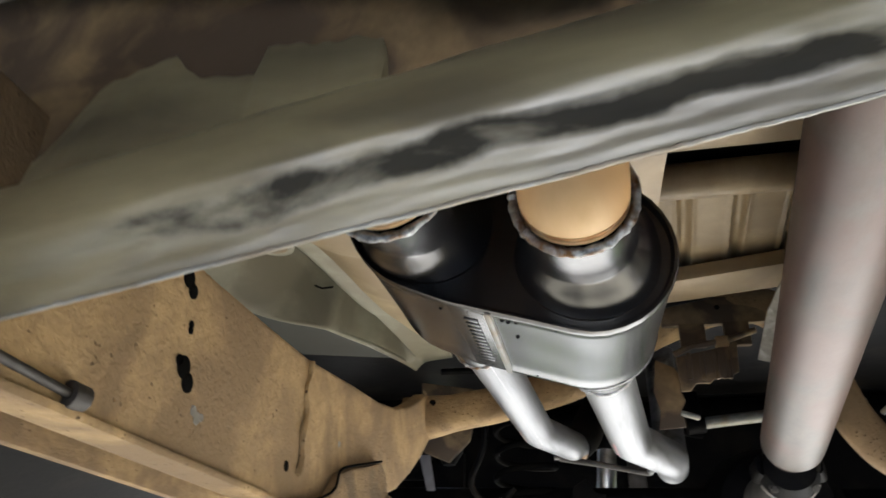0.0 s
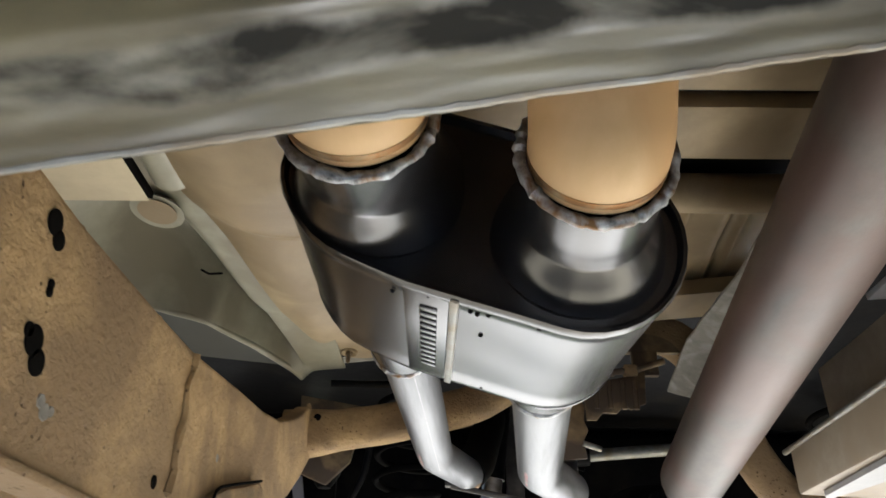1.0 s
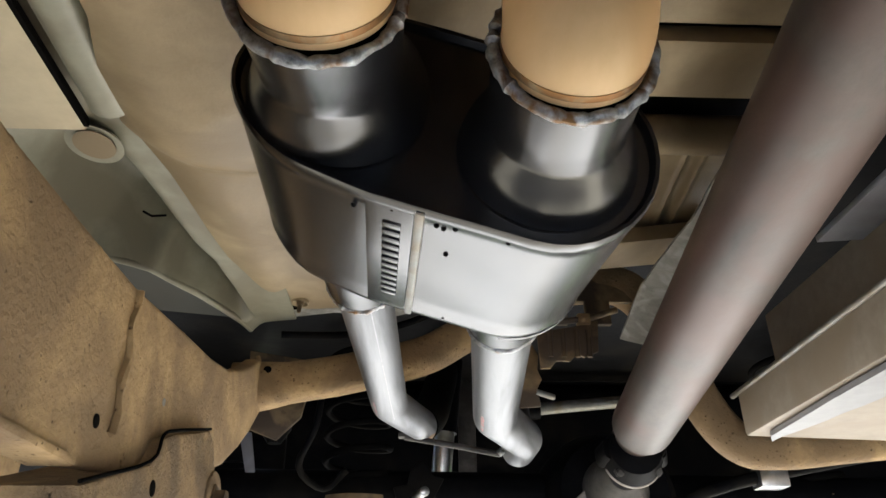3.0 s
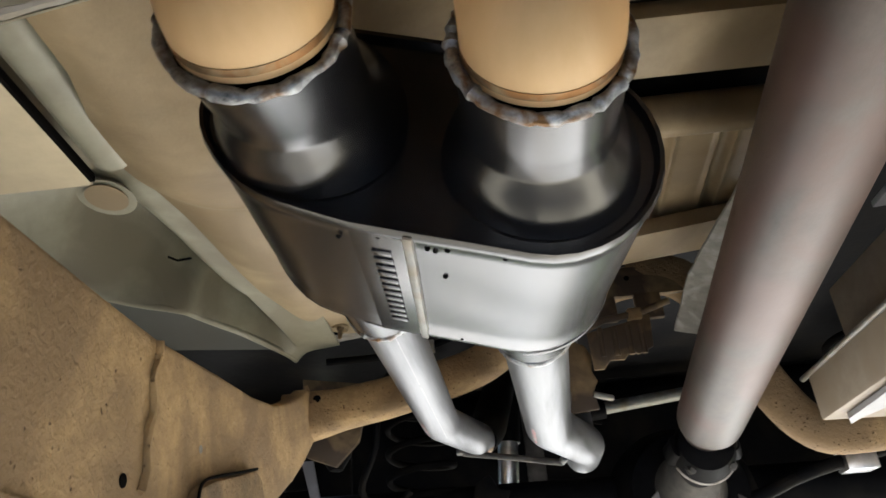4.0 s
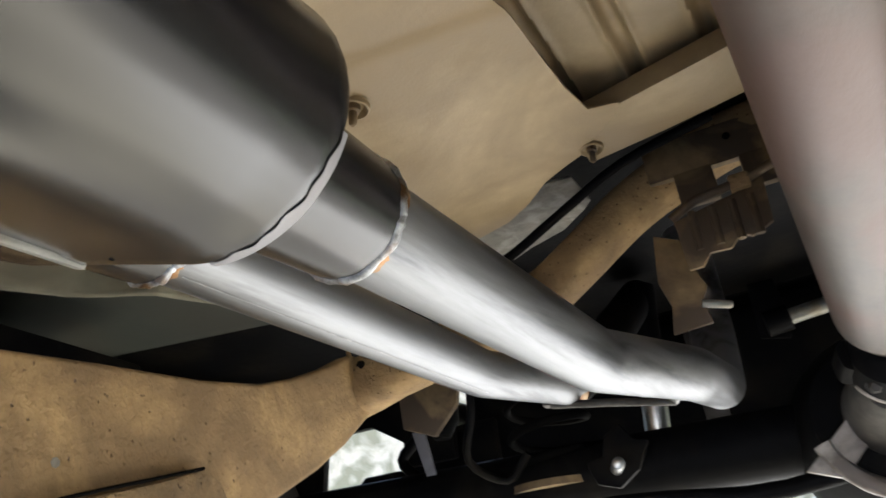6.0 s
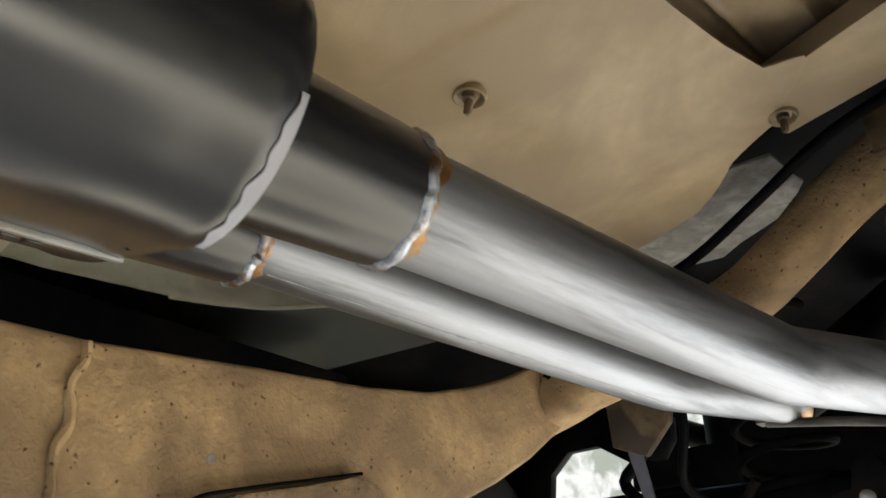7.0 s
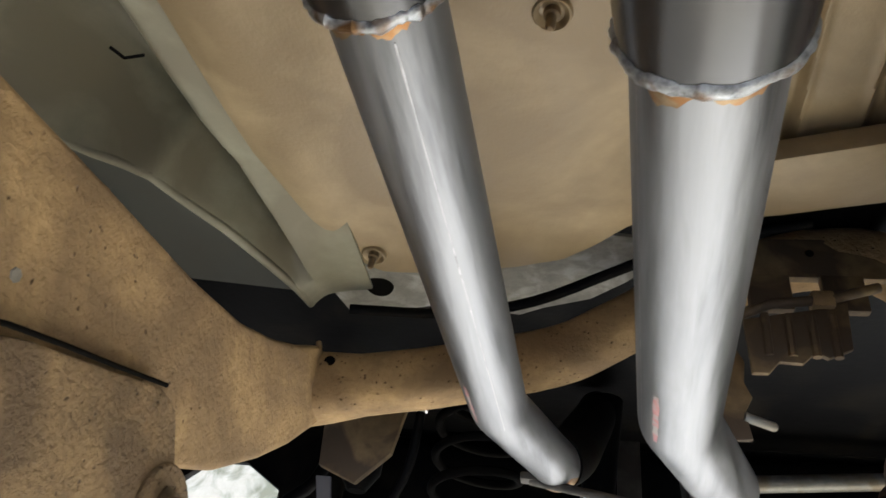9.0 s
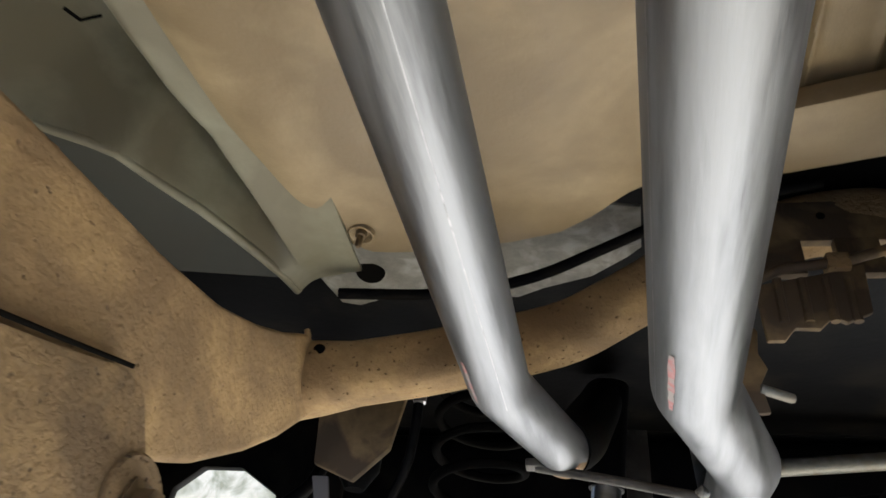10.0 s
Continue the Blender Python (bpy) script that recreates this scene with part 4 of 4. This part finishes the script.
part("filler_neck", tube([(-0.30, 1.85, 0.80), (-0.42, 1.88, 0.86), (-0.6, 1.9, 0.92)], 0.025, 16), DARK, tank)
# Dark panels added to block the sky, leaving one bright opening.
house = thing("sky_blocker_panel", "added black panel behind the axle, blocking the sky", "wheel house")
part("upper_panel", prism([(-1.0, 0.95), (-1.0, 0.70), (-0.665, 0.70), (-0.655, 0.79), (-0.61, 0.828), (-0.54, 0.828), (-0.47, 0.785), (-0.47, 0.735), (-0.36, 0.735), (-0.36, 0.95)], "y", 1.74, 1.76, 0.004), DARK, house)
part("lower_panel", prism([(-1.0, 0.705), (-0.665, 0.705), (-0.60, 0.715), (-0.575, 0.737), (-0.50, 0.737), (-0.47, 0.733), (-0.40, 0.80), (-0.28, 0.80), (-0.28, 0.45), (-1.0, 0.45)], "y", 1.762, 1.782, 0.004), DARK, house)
part("hose", tube(smooth_path([(-0.34, 1.62, 0.84), (-0.36, 1.60, 0.76), (-0.40, 1.60, 0.72), (-0.37, 1.60, 0.68)]), 0.010, 12), DARK, house)
for tx, flip in ((-0.93, 1), (1.575, -1)):
    wheel = part("wheel", lathe([(0.0, 0.20), (0.0, 0.29), (0.03, 0.325), (0.10, 0.33), (0.18, 0.33), (0.21, 0.315), (0.225, 0.28), (0.225, 0.20)], (tx, 1.50, 0.52), (flip, 0, 0), 64), RUBBER, axle, "black rubber tyre")
    part("rim", lathe([(0.05, 0.06), (0.06, 0.19), (0.20, 0.20), (0.205, 0.19), (0.09, 0.17), (0.09, 0.03)], (tx, 1.50, 0.52), (flip, 0, 0), 48), IRON, wheel, "dark steel rim")

bump = thing("bump_stop_bracket", "brown bump stop bracket with a pale strip for gap daylight", "bracket")
part("plate", prism([(-0.30, 0.86), (-0.18, 0.84), (-0.20, 0.74), (-0.24, 0.70), (-0.29, 0.72)], "y", 1.40, 1.412, 0.003), BRONZE, bump)
# Pale strip painted where daylight shows through a gap.
part("gap_light_strip", prism([(-0.322, 0.735), (-0.300, 0.735), (-0.278, 0.622), (-0.292, 0.617), (-0.305, 0.67)], "y", 1.49, 1.496, 0.002), PALE, bump, "pale strip painted for daylight in the gap")
part("rubber", lathe([(0, 0.03), (-0.03, 0.028), (-0.055, 0.012)], (-0.25, 1.45, 0.76), (0, 0, 1), 24), DARK, bump)
bar = thing("sway_bar", "dark greasy sway bar across the axle", "sway bar")
part("rod", tube(smooth_path([(-0.40, 1.32, 0.56), (-0.30, 1.40, 0.565), (0.0, 1.43, 0.57), (0.20, 1.43, 0.555), (0.42, 1.41, 0.590), (0.54, 1.40, 0.627), (0.81, 1.40, 0.677), (1.1, 1.38, 0.72)]), 0.011, 14), DARK, bar)
part("clamp", box(0.58, 0.63, 1.38, 1.42, 0.618, 0.652, 0.004), SILVER, bar, "bright worn clamp")
hose = thing("brake_hose", "black rubber brake hose beside the spring", "hose")
part("line", tube(smooth_path([(-0.16, 1.36, 0.80), (-0.17, 1.38, 0.72), (-0.20, 1.42, 0.66), (-0.16, 1.46, 0.63), (-0.12, 1.45, 0.66)]), 0.006, 10), DARK, hose)
part("fitting", lathe([(0, 0.008), (0.02, 0.008)], (-0.16, 1.36, 0.80), (0, 0, -1), 6), SILVER, hose)
link = thing("axle_bracket", "brown grimy spring bracket on the axle tube", "bracket")
part("plate", prism([(-0.03, 0.60), (0.0, 0.59), (0.03, 0.61), (0.05, 0.645), (0.03, 0.65), (0.015, 0.675), (-0.01, 0.66), (-0.015, 0.635), (-0.04, 0.63)], "y", 1.445, 1.457, 0.004), DARK, link)
part("pin", lathe([(0, 0.008), (0.05, 0.008), (0.052, 0.005)], (0.0, 1.445, 0.615), (0.3, -1, 0), 14), SILVER, link, "bright bolt end")
part("ear", prism([(0.05, 0.59), (0.085, 0.60), (0.09, 0.64), (0.07, 0.66), (0.05, 0.64)], "y", 1.50, 1.51, 0.003), TIN, link)

copy_thing(spring, Matrix.Translation((0.86, 0.02, 0)))
# Right-hand panel, added to cover the bright gap there.
house2 = thing("sky_blocker_panel", "added black panel behind the axle, blocking the sky", "wheel house")
part("panel", prism([(0.84, 0.60), (1.0, 0.50), (1.20, 0.46), (1.56, 0.45), (1.56, 0.95), (0.84, 0.95)], "y", 1.79, 1.81, 0.004), DARK, house2)

# ---- right side: box member with peeled paint ----
member = thing("floor_box_member", "grey-tan boxed floor member with pale peeled paint below", "floor member")
part("box_section", prism([(0.44, 0.637), (0.80, 0.625), (0.80, 0.72), (0.455, 0.702), (0.44, 0.698)], "y", -0.8, 1.11, 0.005), GREYTAN, member)
part("bright_lip", tube([(0.440, -0.8, 0.703), (0.440, 0.5, 0.703), (0.440, 1.125, 0.697)], 0.004, 10), TIN, member, "bright scuffed upper lip")
part("web", box(0.50, 0.51, -0.8, 1.10, 0.70, 0.81, 0.002), GREYTAN, member)
part("upper_flange", prism([(0.445, 0.795), (0.51, 0.80), (0.51, 0.806), (0.445, 0.803)], "y", -0.8, 0.85, 0.002), PALE, member, "pale upper flange edge")
patch = [(0.455, 1.07)] + [(0.47 + 0.05 * k / 12 + 0.008 * noise.noise((k * 1.3, 0, 0)), 1.10 - 0.028 * k) for k in range(13)] + [(0.53, 0.70), (0.455, 0.55), (0.445, 0.76), (0.447, 0.90)]
part("peeled_patch", prism([(x, y) for x, y in patch], "z", 0.628, 0.6345, 0), PALE, member, "pale lilac peeled patch")

# ---- far greenery beyond the yard ----
hedge = thing("hedge", "sunlit green hedge beyond the concrete yard", "hedge", kind="stuff")
verts, faces = [], []
rng = random.Random(4)
for k in range(9000):
    a = rng.uniform(-1.3, 1.3)
    d = rng.uniform(8.0, 8.8)
    c = Vector((math.sin(a) * d, math.cos(a) * d, GROUND + 1.6 * rng.random() * (1 + 0.3 * noise.noise((a * 6, 0, 0)))))
    n = Vector((rng.uniform(-1, 1), rng.uniform(-1, 1), rng.uniform(-1, 1))).normalized()
    t = n.orthogonal().normalized()
    b = n.cross(t)
    s = rng.uniform(0.06, 0.14)
    i = len(verts)
    verts += [c + t * s, c + b * s * 0.5, c - t * s, c - b * s * 0.5]
    faces.append((i, i + 1, i + 2, i + 3))
me = bpy.data.meshes.new("leaves")
me.from_pydata(verts, [], faces)
me.materials.append(LEAF)
lv = new("leaves", me)
lv.parent = hedge
